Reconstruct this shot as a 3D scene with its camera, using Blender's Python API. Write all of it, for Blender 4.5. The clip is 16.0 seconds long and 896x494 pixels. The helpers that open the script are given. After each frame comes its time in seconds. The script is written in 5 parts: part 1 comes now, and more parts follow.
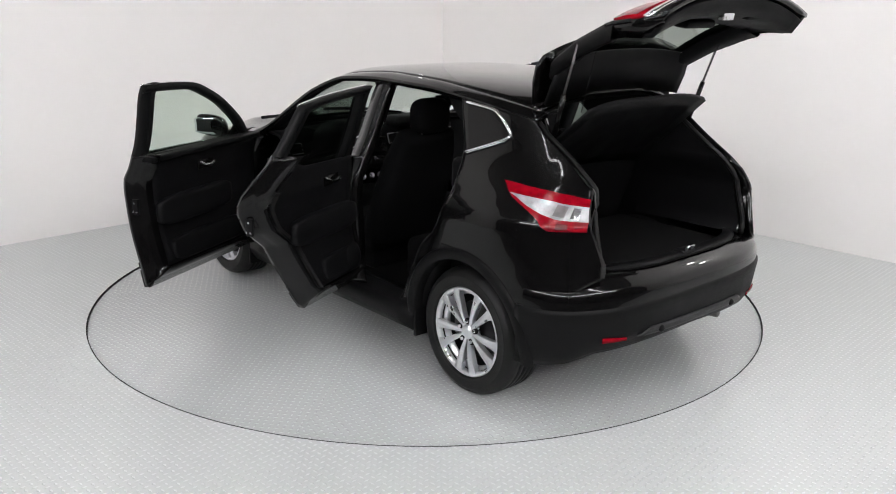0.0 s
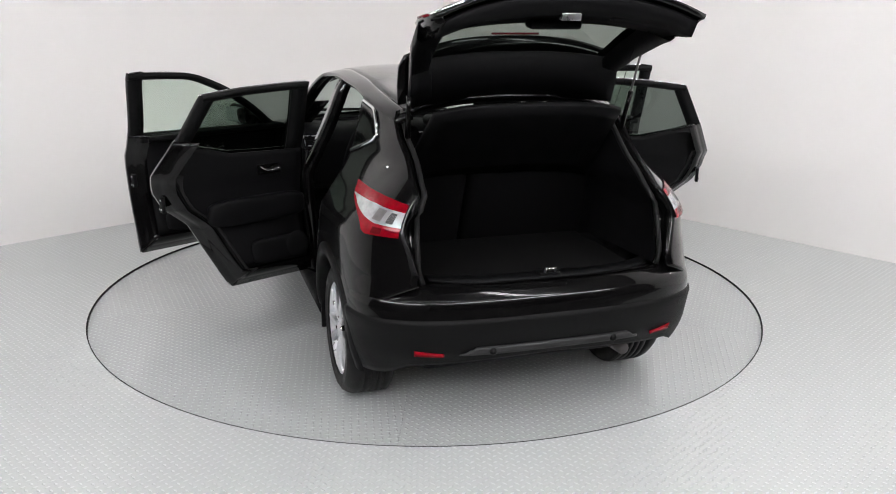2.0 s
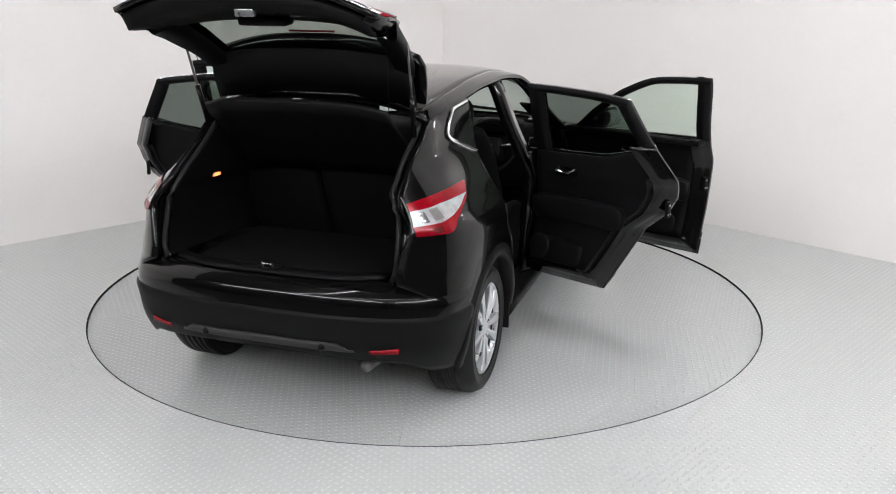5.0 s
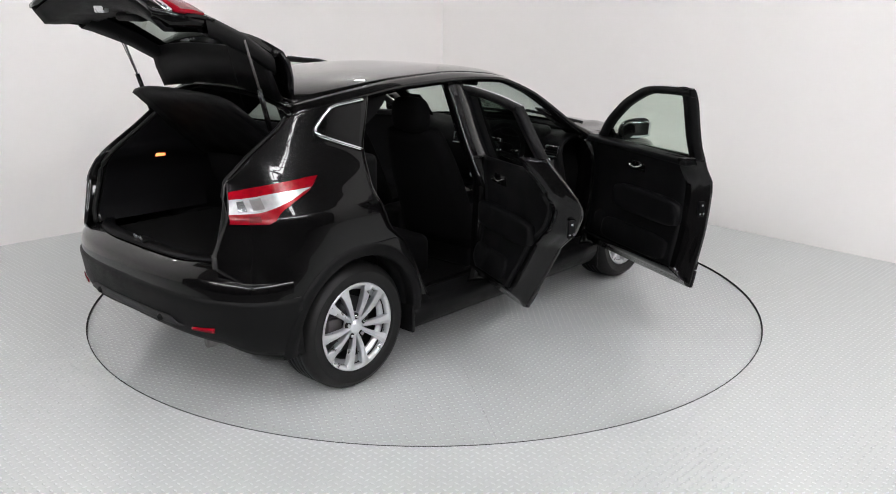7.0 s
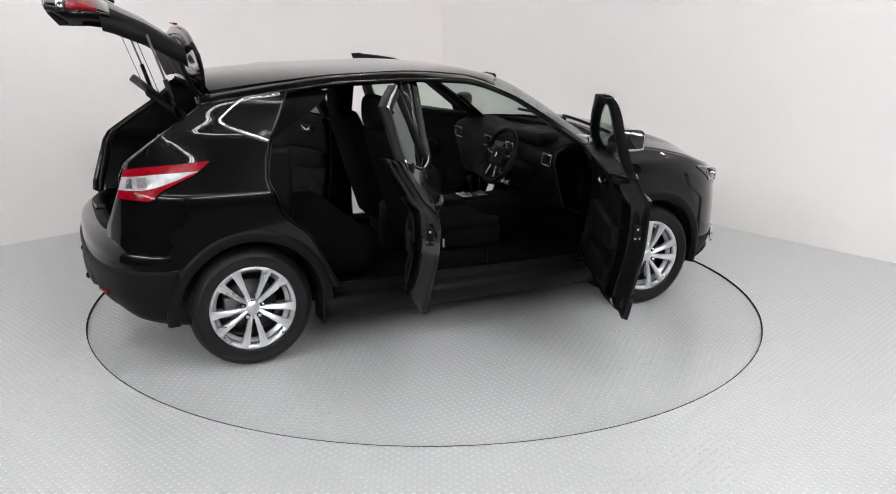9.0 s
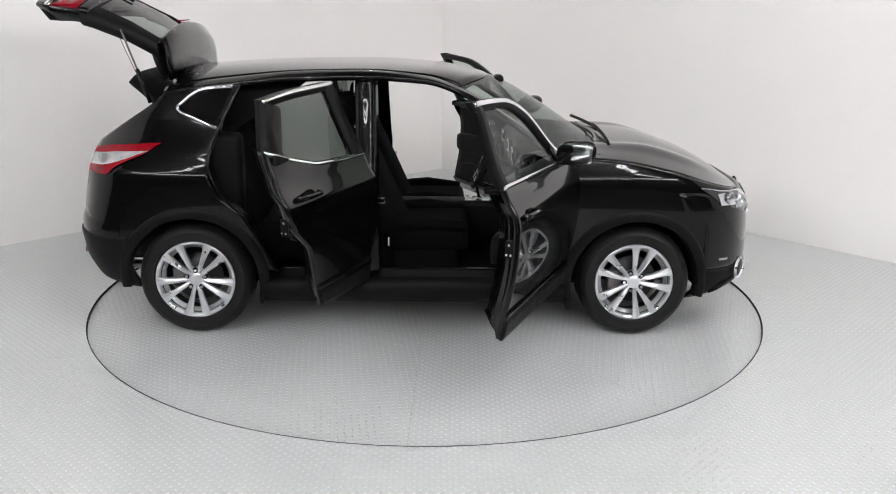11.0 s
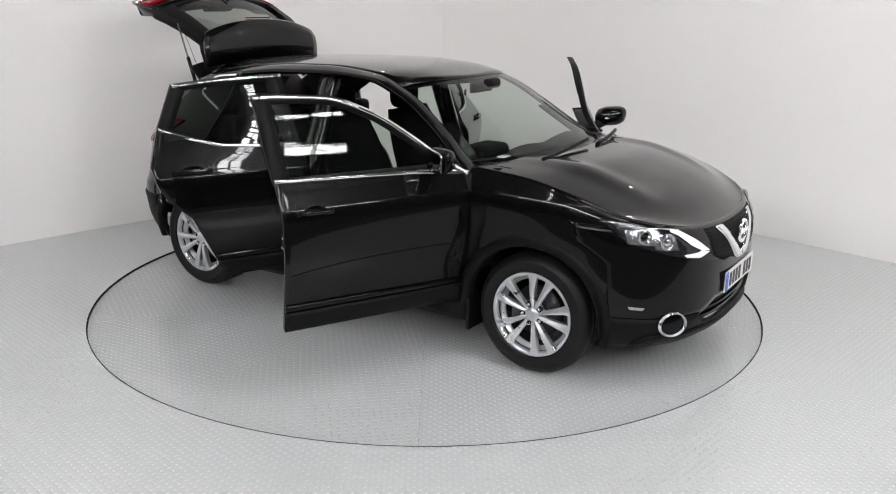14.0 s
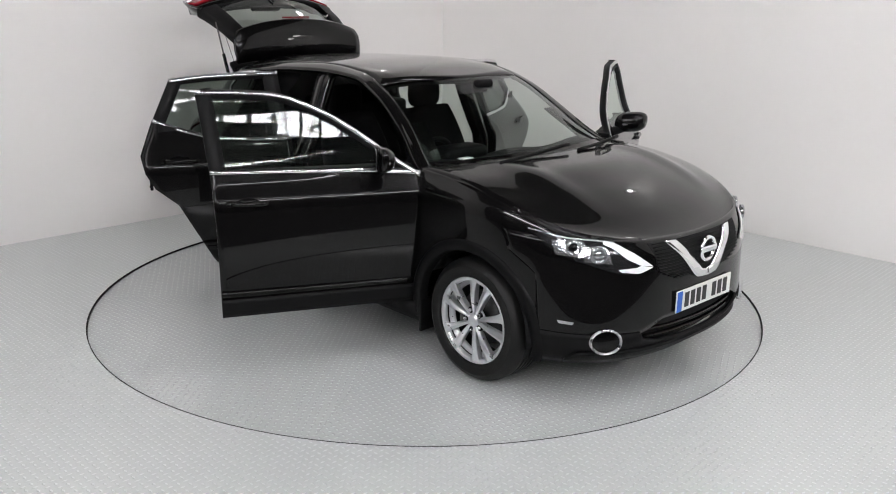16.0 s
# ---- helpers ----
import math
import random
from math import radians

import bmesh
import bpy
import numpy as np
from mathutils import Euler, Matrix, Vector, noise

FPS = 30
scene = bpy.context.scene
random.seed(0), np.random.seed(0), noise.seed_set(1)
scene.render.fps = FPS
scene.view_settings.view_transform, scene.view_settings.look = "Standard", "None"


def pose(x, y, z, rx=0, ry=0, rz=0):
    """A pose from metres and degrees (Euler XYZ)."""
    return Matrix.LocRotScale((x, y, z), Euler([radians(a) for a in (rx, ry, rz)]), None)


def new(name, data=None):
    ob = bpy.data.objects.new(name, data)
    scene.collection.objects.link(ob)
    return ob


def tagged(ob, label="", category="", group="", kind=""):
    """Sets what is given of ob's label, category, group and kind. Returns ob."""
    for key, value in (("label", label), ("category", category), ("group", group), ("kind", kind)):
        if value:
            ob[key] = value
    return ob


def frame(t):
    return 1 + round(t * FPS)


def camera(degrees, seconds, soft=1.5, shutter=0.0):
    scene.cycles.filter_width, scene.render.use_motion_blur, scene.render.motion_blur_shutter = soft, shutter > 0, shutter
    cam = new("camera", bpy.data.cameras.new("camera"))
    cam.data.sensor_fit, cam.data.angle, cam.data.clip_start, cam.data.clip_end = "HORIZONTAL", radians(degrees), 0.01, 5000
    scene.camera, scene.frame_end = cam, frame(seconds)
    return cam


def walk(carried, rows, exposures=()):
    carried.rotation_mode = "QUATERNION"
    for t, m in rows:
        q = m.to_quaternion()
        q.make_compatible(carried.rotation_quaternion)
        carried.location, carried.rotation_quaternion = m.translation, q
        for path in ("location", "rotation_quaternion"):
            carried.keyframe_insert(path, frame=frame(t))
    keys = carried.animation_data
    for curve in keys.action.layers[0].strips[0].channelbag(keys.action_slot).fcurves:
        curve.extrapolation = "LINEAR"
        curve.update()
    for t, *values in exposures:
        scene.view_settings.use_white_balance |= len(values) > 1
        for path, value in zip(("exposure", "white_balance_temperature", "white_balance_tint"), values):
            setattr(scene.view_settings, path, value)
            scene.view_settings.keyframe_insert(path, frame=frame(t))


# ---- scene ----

# ------------------------------------------------------------------ camera
cam = camera(54.5, 16.0, soft=1.0)
EYE = pose(0, -5.8068, 1.98, 90 - 16.042, -0.638, -1.194)
walk(cam, [(0.0, EYE), (16.0, EYE)], exposures=[(0.0, -0.06), (9.0, -0.07), (12.0, -0.10), (13.5, -0.16), (14.5, -0.22), (16.0, -0.28)])

# ------------------------------------------------------------------ world and light
world = bpy.data.worlds.new("world")
scene.world = world
world.use_nodes = True
sky = world.node_tree.nodes.new("ShaderNodeTexSky")
sky.sky_type, sky.sun_disc = "NISHITA", False
sky.sun_elevation, sky.sun_rotation = radians(35), radians(140)
bg = world.node_tree.nodes["Background"]
bg.inputs["Strength"].default_value = 0.08
world.node_tree.links.new(sky.outputs["Color"], bg.inputs["Color"])
SKYLIGHT = 49.0


# ------------------------------------------------------------------ materials
def material(name, colour, rough=0.5, metal=0.0, coat=0.0, spec=0.5, noise_scale=0.0, noise_amount=0.0,
             bump=0.0, bump_scale=200.0, rough_var=0.0):
    """A surface with two scales of variation: broad blotches of colour and gloss, and fine relief."""
    m = bpy.data.materials.new(name)
    m.use_nodes = True
    nt = m.node_tree
    b = nt.nodes["Principled BSDF"]
    b.inputs["Base Color"].default_value = (*colour, 1)
    b.inputs["Roughness"].default_value = rough
    b.inputs["Metallic"].default_value = metal
    b.inputs["Coat Weight"].default_value = coat
    b.inputs["Coat Roughness"].default_value = 0.02
    b.inputs["Coat IOR"].default_value = 1.30
    b.inputs["Specular IOR Level"].default_value = spec
    tc = nt.nodes.new("ShaderNodeTexCoord")
    if noise_amount or rough_var:
        n = nt.nodes.new("ShaderNodeTexNoise")
        n.inputs["Scale"].default_value = noise_scale
        n.inputs["Detail"].default_value = 6
        nt.links.new(tc.outputs["Object"], n.inputs["Vector"])
        if noise_amount:
            mix = nt.nodes.new("ShaderNodeMix")
            mix.data_type = "RGBA"
            mix.inputs[6].default_value = (*[c * (1 - noise_amount) for c in colour], 1)
            mix.inputs[7].default_value = (*[min(1, c * (1 + noise_amount)) for c in colour], 1)
            nt.links.new(n.outputs["Fac"], mix.inputs[0])
            nt.links.new(mix.outputs[2], b.inputs["Base Color"])
        if rough_var:
            mr = nt.nodes.new("ShaderNodeMapRange")
            mr.inputs["From Min"].default_value, mr.inputs["From Max"].default_value = 0.3, 0.7
            mr.inputs["To Min"].default_value, mr.inputs["To Max"].default_value = rough - rough_var, rough + rough_var
            nt.links.new(n.outputs["Fac"], mr.inputs["Value"])
            nt.links.new(mr.outputs["Result"], b.inputs["Roughness"])
    if bump:
        n2 = nt.nodes.new("ShaderNodeTexNoise")
        n2.inputs["Scale"].default_value = bump_scale
        n2.inputs["Detail"].default_value = 3
        nt.links.new(tc.outputs["Object"], n2.inputs["Vector"])
        bp = nt.nodes.new("ShaderNodeBump")
        bp.inputs["Strength"].default_value = bump
        bp.inputs["Distance"].default_value = 0.002
        nt.links.new(n2.outputs["Fac"], bp.inputs["Height"])
        nt.links.new(bp.outputs["Normal"], b.inputs["Normal"])
    return m


def glass(name, tint, gloss=0.02):
    """A thin pane: tinted see-through with a Fresnel gloss."""
    m = bpy.data.materials.new(name)
    m.use_nodes = True
    nt = m.node_tree
    nt.nodes.remove(nt.nodes["Principled BSDF"])
    out = nt.nodes["Material Output"]
    tr, gl = nt.nodes.new("ShaderNodeBsdfTransparent"), nt.nodes.new("ShaderNodeBsdfGlossy")
    tr.inputs["Color"].default_value = (*tint, 1)
    gl.inputs["Roughness"].default_value = gloss
    lw, mix = nt.nodes.new("ShaderNodeLayerWeight"), nt.nodes.new("ShaderNodeMixShader")
    pw, sc = nt.nodes.new("ShaderNodeMath"), nt.nodes.new("ShaderNodeMath")
    pw.operation, sc.operation = "POWER", "MULTIPLY_ADD"
    lw.inputs["Blend"].default_value = 0.5
    pw.inputs[1].default_value = 4.5
    sc.inputs[1].default_value, sc.inputs[2].default_value = 0.85, 0.042
    nt.links.new(lw.outputs["Facing"], pw.inputs[0])
    nt.links.new(pw.outputs[0], sc.inputs[0])
    nt.links.new(sc.outputs[0], mix.inputs[0])
    nt.links.new(tr.outputs[0], mix.inputs[1])
    nt.links.new(gl.outputs[0], mix.inputs[2])
    nt.links.new(mix.outputs[0], out.inputs["Surface"])
    return m


def glow(name, colour, strength):
    m = material(name, colour, 0.4)
    b = m.node_tree.nodes["Principled BSDF"]
    b.inputs["Emission Color"].default_value = (*colour, 1)
    b.inputs["Emission Strength"].default_value = strength
    return m


def tread_plate(name, colour, rough):
    """Painted steel floor plate: rows of small raised lozenges, turned by a quarter from one to the next."""
    m = material(name, colour, rough, spec=0.95, noise_scale=1.3, noise_amount=0.02, rough_var=0.012)
    nt = m.node_tree
    b = nt.nodes["Principled BSDF"]
    tc = nt.nodes.new("ShaderNodeTexCoord")
    sep = nt.nodes.new("ShaderNodeSeparateXYZ")
    nt.links.new(tc.outputs["Object"], sep.inputs[0])

    def op(kind, a, c=None, d=None):
        n = nt.nodes.new("ShaderNodeMath")
        n.operation = kind
        for i, v in enumerate((a, c, d)):
            if v is None:
                continue
            if isinstance(v, (int, float)):
                n.inputs[i].default_value = v
            else:
                nt.links.new(v, n.inputs[i])
        return n.outputs[0]

    step = 0.036
    u = op("MULTIPLY", op("ADD", sep.outputs[0], sep.outputs[1]), 0.7071 / step)
    v = op("MULTIPLY", op("SUBTRACT", sep.outputs[0], sep.outputs[1]), 0.7071 / step)
    fu = op("SUBTRACT", op("FRACT", u), 0.5)
    fv = op("SUBTRACT", op("FRACT", v), 0.5)
    odd = op("MODULO", op("ABSOLUTE", op("ADD", op("FLOOR", u), op("FLOOR", v))), 2.0)

    def lozenge(p, q):
        return op("SUBTRACT", 1.0, op("ADD", op("MULTIPLY", op("ABSOLUTE", p), 2.0),
                                      op("MULTIPLY", op("ABSOLUTE", q), 4.6)))
    h = op("ADD", op("MULTIPLY", lozenge(fu, fv), odd),
           op("MULTIPLY", lozenge(fv, fu), op("SUBTRACT", 1.0, odd)))
    h = op("MINIMUM", op("MAXIMUM", h, 0.0), 0.5)
    bp = nt.nodes.new("ShaderNodeBump")
    bp.inputs["Strength"].default_value = 1.0
    bp.inputs["Distance"].default_value = 0.005
    nt.links.new(h, bp.inputs["Height"])
    nt.links.new(bp.outputs["Normal"], b.inputs["Normal"])
    # Lozenge tops lightened: wear, plus the glint they catch put into the colour.
    wear_glint = nt.nodes.new("ShaderNodeMix")
    wear_glint.data_type, wear_glint.blend_type = "RGBA", "MIX"
    nt.links.new(op("MULTIPLY", h, 0.9), wear_glint.inputs[0])
    nt.links.new(b.inputs["Base Color"].links[0].from_socket, wear_glint.inputs[6])
    wear_glint.inputs[7].default_value = (*[min(1, k * 1.65) for k in colour], 1)
    nt.links.new(wear_glint.outputs[2], b.inputs["Base Color"])
    return m


PAINT = material("black_paint", (0.0022, 0.0021, 0.0022), 0.25, coat=1.0, spec=0.08, bump=0.012, bump_scale=900)
PLASTIC = material("black_plastic", (0.0042, 0.0042, 0.0045), 0.5, spec=0.13, noise_scale=9, noise_amount=0.2, bump=0.25, bump_scale=700, rough_var=0.06)
GREYPLASTIC = material("grey_plastic", (0.022, 0.022, 0.023), 0.5, spec=0.3, noise_scale=9, noise_amount=0.15, bump=0.2, bump_scale=600)
TRIM = material("dark_trim", (0.0028, 0.0028, 0.0032), 0.55, spec=0.12, noise_scale=7, noise_amount=0.25, bump=0.3, bump_scale=500, rough_var=0.08)
CLOTH = material("charcoal_cloth", (0.003, 0.003, 0.0033), 0.95, spec=0.08, noise_scale=40, noise_amount=0.3, bump=0.5, bump_scale=900)
CARPET = material("black_carpet", (0.0035, 0.0035, 0.0035), 1.0, spec=0.1, noise_scale=60, noise_amount=0.4, bump=0.8, bump_scale=500)
GLOSS = material("piano_black", (0.003, 0.003, 0.003), 0.10, spec=0.14, coat=0.3)
RUBBER = material("tyre_rubber", (0.006, 0.006, 0.006), 0.5, spec=0.25, noise_scale=12, noise_amount=0.3, bump=0.3, bump_scale=300, rough_var=0.08)
CHROME = material("chrome", (0.86, 0.87, 0.88), 0.07, metal=1.0, noise_scale=20, rough_var=0.02)
SATIN = material("satin_metal", (0.62, 0.63, 0.64), 0.28, metal=1.0, noise_scale=20, rough_var=0.04)
ALLOY = material("silver_alloy", (0.66, 0.67, 0.69), 0.30, metal=0.8, coat=0.3, noise_scale=15, noise_amount=0.05, rough_var=0.04)
STEEL = material("brake_steel", (0.16, 0.15, 0.15), 0.45, metal=0.8, noise_scale=30, noise_amount=0.3)
REDLENS = material("red_lens", (0.20, 0.0012, 0.007), 0.14, spec=0.18, coat=0.15, bump=0.25, bump_scale=120, noise_scale=35, noise_amount=0.5)
REDDARK = material("dark_red_lens", (0.10, 0.002, 0.004), 0.2, spec=0.3, coat=0.3)
CLEARLENS = material("clear_lens", (0.40, 0.40, 0.41), 0.2, metal=0.35, coat=0.6, bump=0.8, bump_scale=55, noise_scale=28, noise_amount=0.45)
LAMPBOX = material("lamp_housing", (0.035, 0.035, 0.038), 0.12, metal=0.6, coat=1.0, bump=0.5, bump_scale=40, noise_scale=25, noise_amount=0.5)
LAMPBOWL = material("lamp_reflector", (0.55, 0.56, 0.58), 0.14, metal=0.9, bump=0.3, bump_scale=60)
WHITELENS = material("white_light_guide", (0.85, 0.86, 0.88), 0.2, coat=0.5)
PLATE_W = material("plate_white", (0.78, 0.78, 0.76), 0.35, noise_scale=20, noise_amount=0.03)
PLATE_K = material("plate_black", (0.01, 0.01, 0.01), 0.4)
PLATE_B = material("plate_blue", (0.02, 0.12, 0.55), 0.35)
PAPER = material("white_paper", (0.75, 0.75, 0.74), 0.7, noise_scale=30, noise_amount=0.05)
BOOTGLOW = glow("boot_lamp_glow", (1.0, 0.30, 0.10), 2.2)
GLASS = glass("green_glass", (0.70, 0.80, 0.72))
SCREEN = glass("windscreen_glass", (0.62, 0.70, 0.65))
DARKGLASS = glass("tinted_glass", (0.16, 0.19, 0.17))
HATCHGLASS = glass("tinted_hatch_glass", (0.32, 0.36, 0.33))
MIRROR = material("mirror", (0.62, 0.64, 0.66), 0.02, metal=1.0)
# Grey wheel metal coloured darker for the shade behind the spokes.
SHADED_METAL = material("shaded_wheel_metal", (0.03, 0.03, 0.032), 0.45, metal=0.6, noise_scale=20, noise_amount=0.2)
WALL = material("white_wall_paint", (0.82, 0.80, 0.785), 0.75, noise_scale=0.8, noise_amount=0.018, bump=0.08, bump_scale=60)
CEIL = material("dark_hall_ceiling", (0.06, 0.058, 0.055), 0.8, noise_scale=1.2, noise_amount=0.03)
HALL = material("dark_hall_wall", (0.035, 0.033, 0.032), 0.85, noise_scale=1.5, noise_amount=0.3)
FLOORMAT = tread_plate("grey_tread_plate", (0.49, 0.505, 0.50), 0.30)
TABLEMAT = tread_plate("turntable_tread_plate", (0.475, 0.49, 0.485), 0.17)
# Near-black colour standing in for the shade inside gaps and openings.
GAP_SHADE = material("gap_shade", (0.006, 0.006, 0.006), 0.9)
SKYPANE = glow("skylight_pane", (0.988, 0.978, 1.0), SKYLIGHT)
SPOT = glow("spot_lamp", (1.0, 0.98, 0.95), 80.0)
BEAM = material("grey_steel_bar", (0.10, 0.10, 0.10), 0.6, noise_scale=6, noise_amount=0.1)


# ------------------------------------------------------------------ mesh helpers
def mesh_of(name, bm, mat, smooth=True):
    me = bpy.data.meshes.new(name)
    bm.to_mesh(me)
    bm.free()
    me.materials.append(mat)
    for p in me.polygons:
        p.use_smooth = smooth
    return me


def part(name, bm, mat, parent, label="", smooth=True):
    ob = new(name, mesh_of(name, bm, mat, smooth))
    ob.parent = parent
    if label:
        tagged(ob, label=label)
    return ob


def box(bm, x0, x1, y0, y1, z0, z1, bev=0.0, taper=None):
    r = bmesh.ops.create_cube(bm, size=1)
    for v in r["verts"]:
        v.co = Vector(((x0 + x1) / 2 + v.co.x * (x1 - x0), (y0 + y1) / 2 + v.co.y * (y1 - y0), (z0 + z1) / 2 + v.co.z * (z1 - z0)))
    if bev:
        es = list({e for v in r["verts"] for e in v.link_edges})
        bmesh.ops.bevel(bm, geom=es, offset=bev, segments=3, profile=0.5, affect="EDGES")
    return bm


def boxed(x0, x1, y0, y1, z0, z1, bev=0.0):
    return box(bmesh.new(), x0, x1, y0, y1, z0, z1, bev)


def grid_bm(rows, out=None, thick=0.0, closed=False):
    """A skin over rows of points; out: the way its face looks; thick: depth of the panel behind its face."""
    bm = bmesh.new()
    n = len(rows[0])
    vs = [[bm.verts.new(p) for p in r] for r in rows]
    for a, b in zip(vs, vs[1:]):
        for i in range(n - (0 if closed else 1)):
            j = (i + 1) % n
            try:
                bm.faces.new((a[i], a[j], b[j], b[i]))
            except ValueError:
                pass
    bmesh.ops.remove_doubles(bm, verts=bm.verts, dist=1e-5)
    bm.normal_update()
    if out is not None:
        s = sum((f.normal * f.calc_area() for f in bm.faces), Vector())
        if s.dot(Vector(out)) < 0:
            bmesh.ops.reverse_faces(bm, faces=bm.faces)
            bm.normal_update()
    if thick:
        bmesh.ops.solidify(bm, geom=bm.faces[:], thickness=thick)
        bm.normal_update()
    return bm


def tube(path, r, seg=10, flat=1.0, closed=False):
    """A round bar of radius r along a path; r may be a list."""
    rows = []
    n = len(path)
    for i, p in enumerate(path):
        p = Vector(p)
        a = Vector(path[(i - 1) % n] if closed else path[max(i - 1, 0)])
        b = Vector(path[(i + 1) % n] if closed else path[min(i + 1, n - 1)])
        d = (b - a).normalized()
        up = Vector((0, 0, 1)) if abs(d.z) < 0.9 else Vector((1, 0, 0))
        s = d.cross(up).normalized()
        t = s.cross(d)
        rr = r[i] if isinstance(r, (list, tuple)) else r
        rows.append([p + (s * math.cos(k * 2 * math.pi / seg) * flat + t * math.sin(k * 2 * math.pi / seg)) * rr for k in range(seg)])
    if closed:
        rows.append(rows[0])
    bm = grid_bm(rows, closed=True)
    if not closed:
        bmesh.ops.holes_fill(bm, edges=[e for e in bm.edges if e.is_boundary], sides=0)
    bmesh.ops.recalc_face_normals(bm, faces=bm.faces)
    return bm


def lathe(profile, seg=48):
    """Spins (radius, depth) pairs round the y axis."""
    rows = []
    for r, d in profile:
        rows.append([Vector((r * math.cos(k * 2 * math.pi / seg), d, r * math.sin(k * 2 * math.pi / seg))) for k in range(seg)])
    bm = grid_bm(rows, closed=True)
    bmesh.ops.recalc_face_normals(bm, faces=bm.faces)
    return bm


def pillow(cx, cy, cz, hx, hy, hz, power=0.55):
    """A padded block with soft, rounded sides."""
    b = bmesh.new()
    bmesh.ops.create_uvsphere(b, u_segments=24, v_segments=14, radius=1.0)
    for v in b.verts:
        v.co = Vector([c + h * math.copysign(abs(q) ** power, q) for c, h, q in zip((cx, cy, cz), (hx, hy, hz), v.co)])
    return b


def curve(pts):
    """A smooth function through (u, value) pairs."""
    us = [p[0] for p in pts]
    vs = [p[1] for p in pts]
    n = len(us)
    d = [(vs[i + 1] - vs[i]) / (us[i + 1] - us[i]) for i in range(n - 1)]
    m = [d[0]] + [0 if d[i - 1] * d[i] <= 0 else 2 * d[i - 1] * d[i] / (d[i - 1] + d[i]) for i in range(1, n - 1)] + [d[-1]]

    def f(u):
        if u <= us[0]:
            return vs[0]
        if u >= us[-1]:
            return vs[-1]
        i = next(k for k in range(n - 1) if u <= us[k + 1])
        h = us[i + 1] - us[i]
        t = (u - us[i]) / h
        return ((2 * t ** 3 - 3 * t * t + 1) * vs[i] + (t ** 3 - 2 * t * t + t) * h * m[i]
                + (-2 * t ** 3 + 3 * t * t) * vs[i + 1] + (t ** 3 - t * t) * h * m[i + 1])
    return f


def resample(line, n):
    """n points evenly along a polyline."""
    ps = [np.array(p, float) for p in line]
    ls = np.concatenate([[0], np.cumsum([np.linalg.norm(b - a) for a, b in zip(ps, ps[1:])])])
    q = np.linspace(0, ls[-1], n)
    return np.stack([np.interp(q, ls, [p[k] for p in ps]) for k in range(len(ps[0]))], 1)


def rows_of(lines, nu, step=0.03):
    """Rows between polylines, each nu points long, no more than a step apart."""
    rs = [resample(l, nu) for l in lines]
    out = [rs[0]]
    for a, b in zip(rs, rs[1:]):
        k = max(1, int(math.ceil(np.abs(b - a).max() / step)))
        out += [a + (b - a) * (i / k) for i in range(1, k + 1)]
    return out


# ------------------------------------------------------------------ the room
CORNER = Vector((0.16, 4.49))
DIR_L = Vector((-0.725, -0.689))
DIR_R = Vector((0.679, -0.735))
ROOM_H = 6.2


def wall(name, a, b, label, mat):
    d = (b - a).normalized()
    n = Vector((-d.y, d.x)) * 0.15
    if n.dot(Vector((0, -3)) - a) > 0:
        n = -n
    bm = bmesh.new()
    lo = [bm.verts.new((*p, 0)) for p in (a, b, b + n, a + n)]
    hi = [bm.verts.new((*p, ROOM_H)) for p in (a, b, b + n, a + n)]
    bm.faces.new(lo)
    bm.faces.new(hi)
    for i in range(4):
        bm.faces.new((lo[i], lo[(i + 1) % 4], hi[(i + 1) % 4], hi[i]))
    bmesh.ops.recalc_face_normals(bm, faces=bm.faces)
    tagged(part(name, bm, mat, None, smooth=False), label=label, category="wall", kind="structure")


SIDE = 11.5
C1, C2 = CORNER + DIR_L * SIDE, CORNER + DIR_R * SIDE
C3 = CORNER + (DIR_L + DIR_R) * SIDE
wall("wall_north_west", CORNER, C1, "plain white painted studio wall meeting the floor", WALL)
wall("wall_north_east", CORNER, C2, "plain white painted studio wall meeting the floor", WALL)
wall("wall_south_west", C1, C3, "dark wall of the hall behind the camera", HALL)
wall("wall_south_east", C2, C3, "dark wall of the hall behind the camera", HALL)

RING = 2.2271
bm = bmesh.new()
seg = 160
ring = [Vector((math.cos(k * 2 * math.pi / seg), math.sin(k * 2 * math.pi / seg), 0)) for k in range(seg)]
rows = [[p * (RING + 0.004) + Vector((0, 0, -0.028)) for p in ring], [p * (RING + 0.004) for p in ring], [p * 3.0 for p in ring], [p * 14.0 for p in ring]]
floor_ob = part("floor", grid_bm(rows, (0, 0, 1), closed=True), FLOORMAT, None, smooth=False)
tagged(floor_ob, label="light grey painted steel tread plate floor", category="floor", kind="structure")
bm = bmesh.new()
bmesh.ops.create_circle(bm, cap_ends=True, segments=96, radius=RING + 0.1, matrix=Matrix.Translation((0, 0, -0.04)))
tagged(part("floor_pit", bm, GAP_SHADE, None, smooth=False), label="dark shallow pit under the turntable", category="pit", kind="structure")

# Flat dark band added in place of the shaded gap round the turntable.
rows = [[p * r + Vector((0, 0, h)) for p in ring] for r, h in ((RING - 0.001, -0.012), (RING - 0.0005, 0.001), (RING + 0.005, 0.0012), (RING + 0.006, 0.0))]
tagged(part("turntable_seal", grid_bm(rows, (0, 0, 1), closed=True), GAP_SHADE, None, smooth=False), label="thin dark ring standing in for the shaded gap round the turntable", category="seal", kind="structure")
# Unseen dark floor, added so the black paint mirrors less brightness.
bm = boxed(-13, 13, -14, -2.98, -0.02, 0.004)
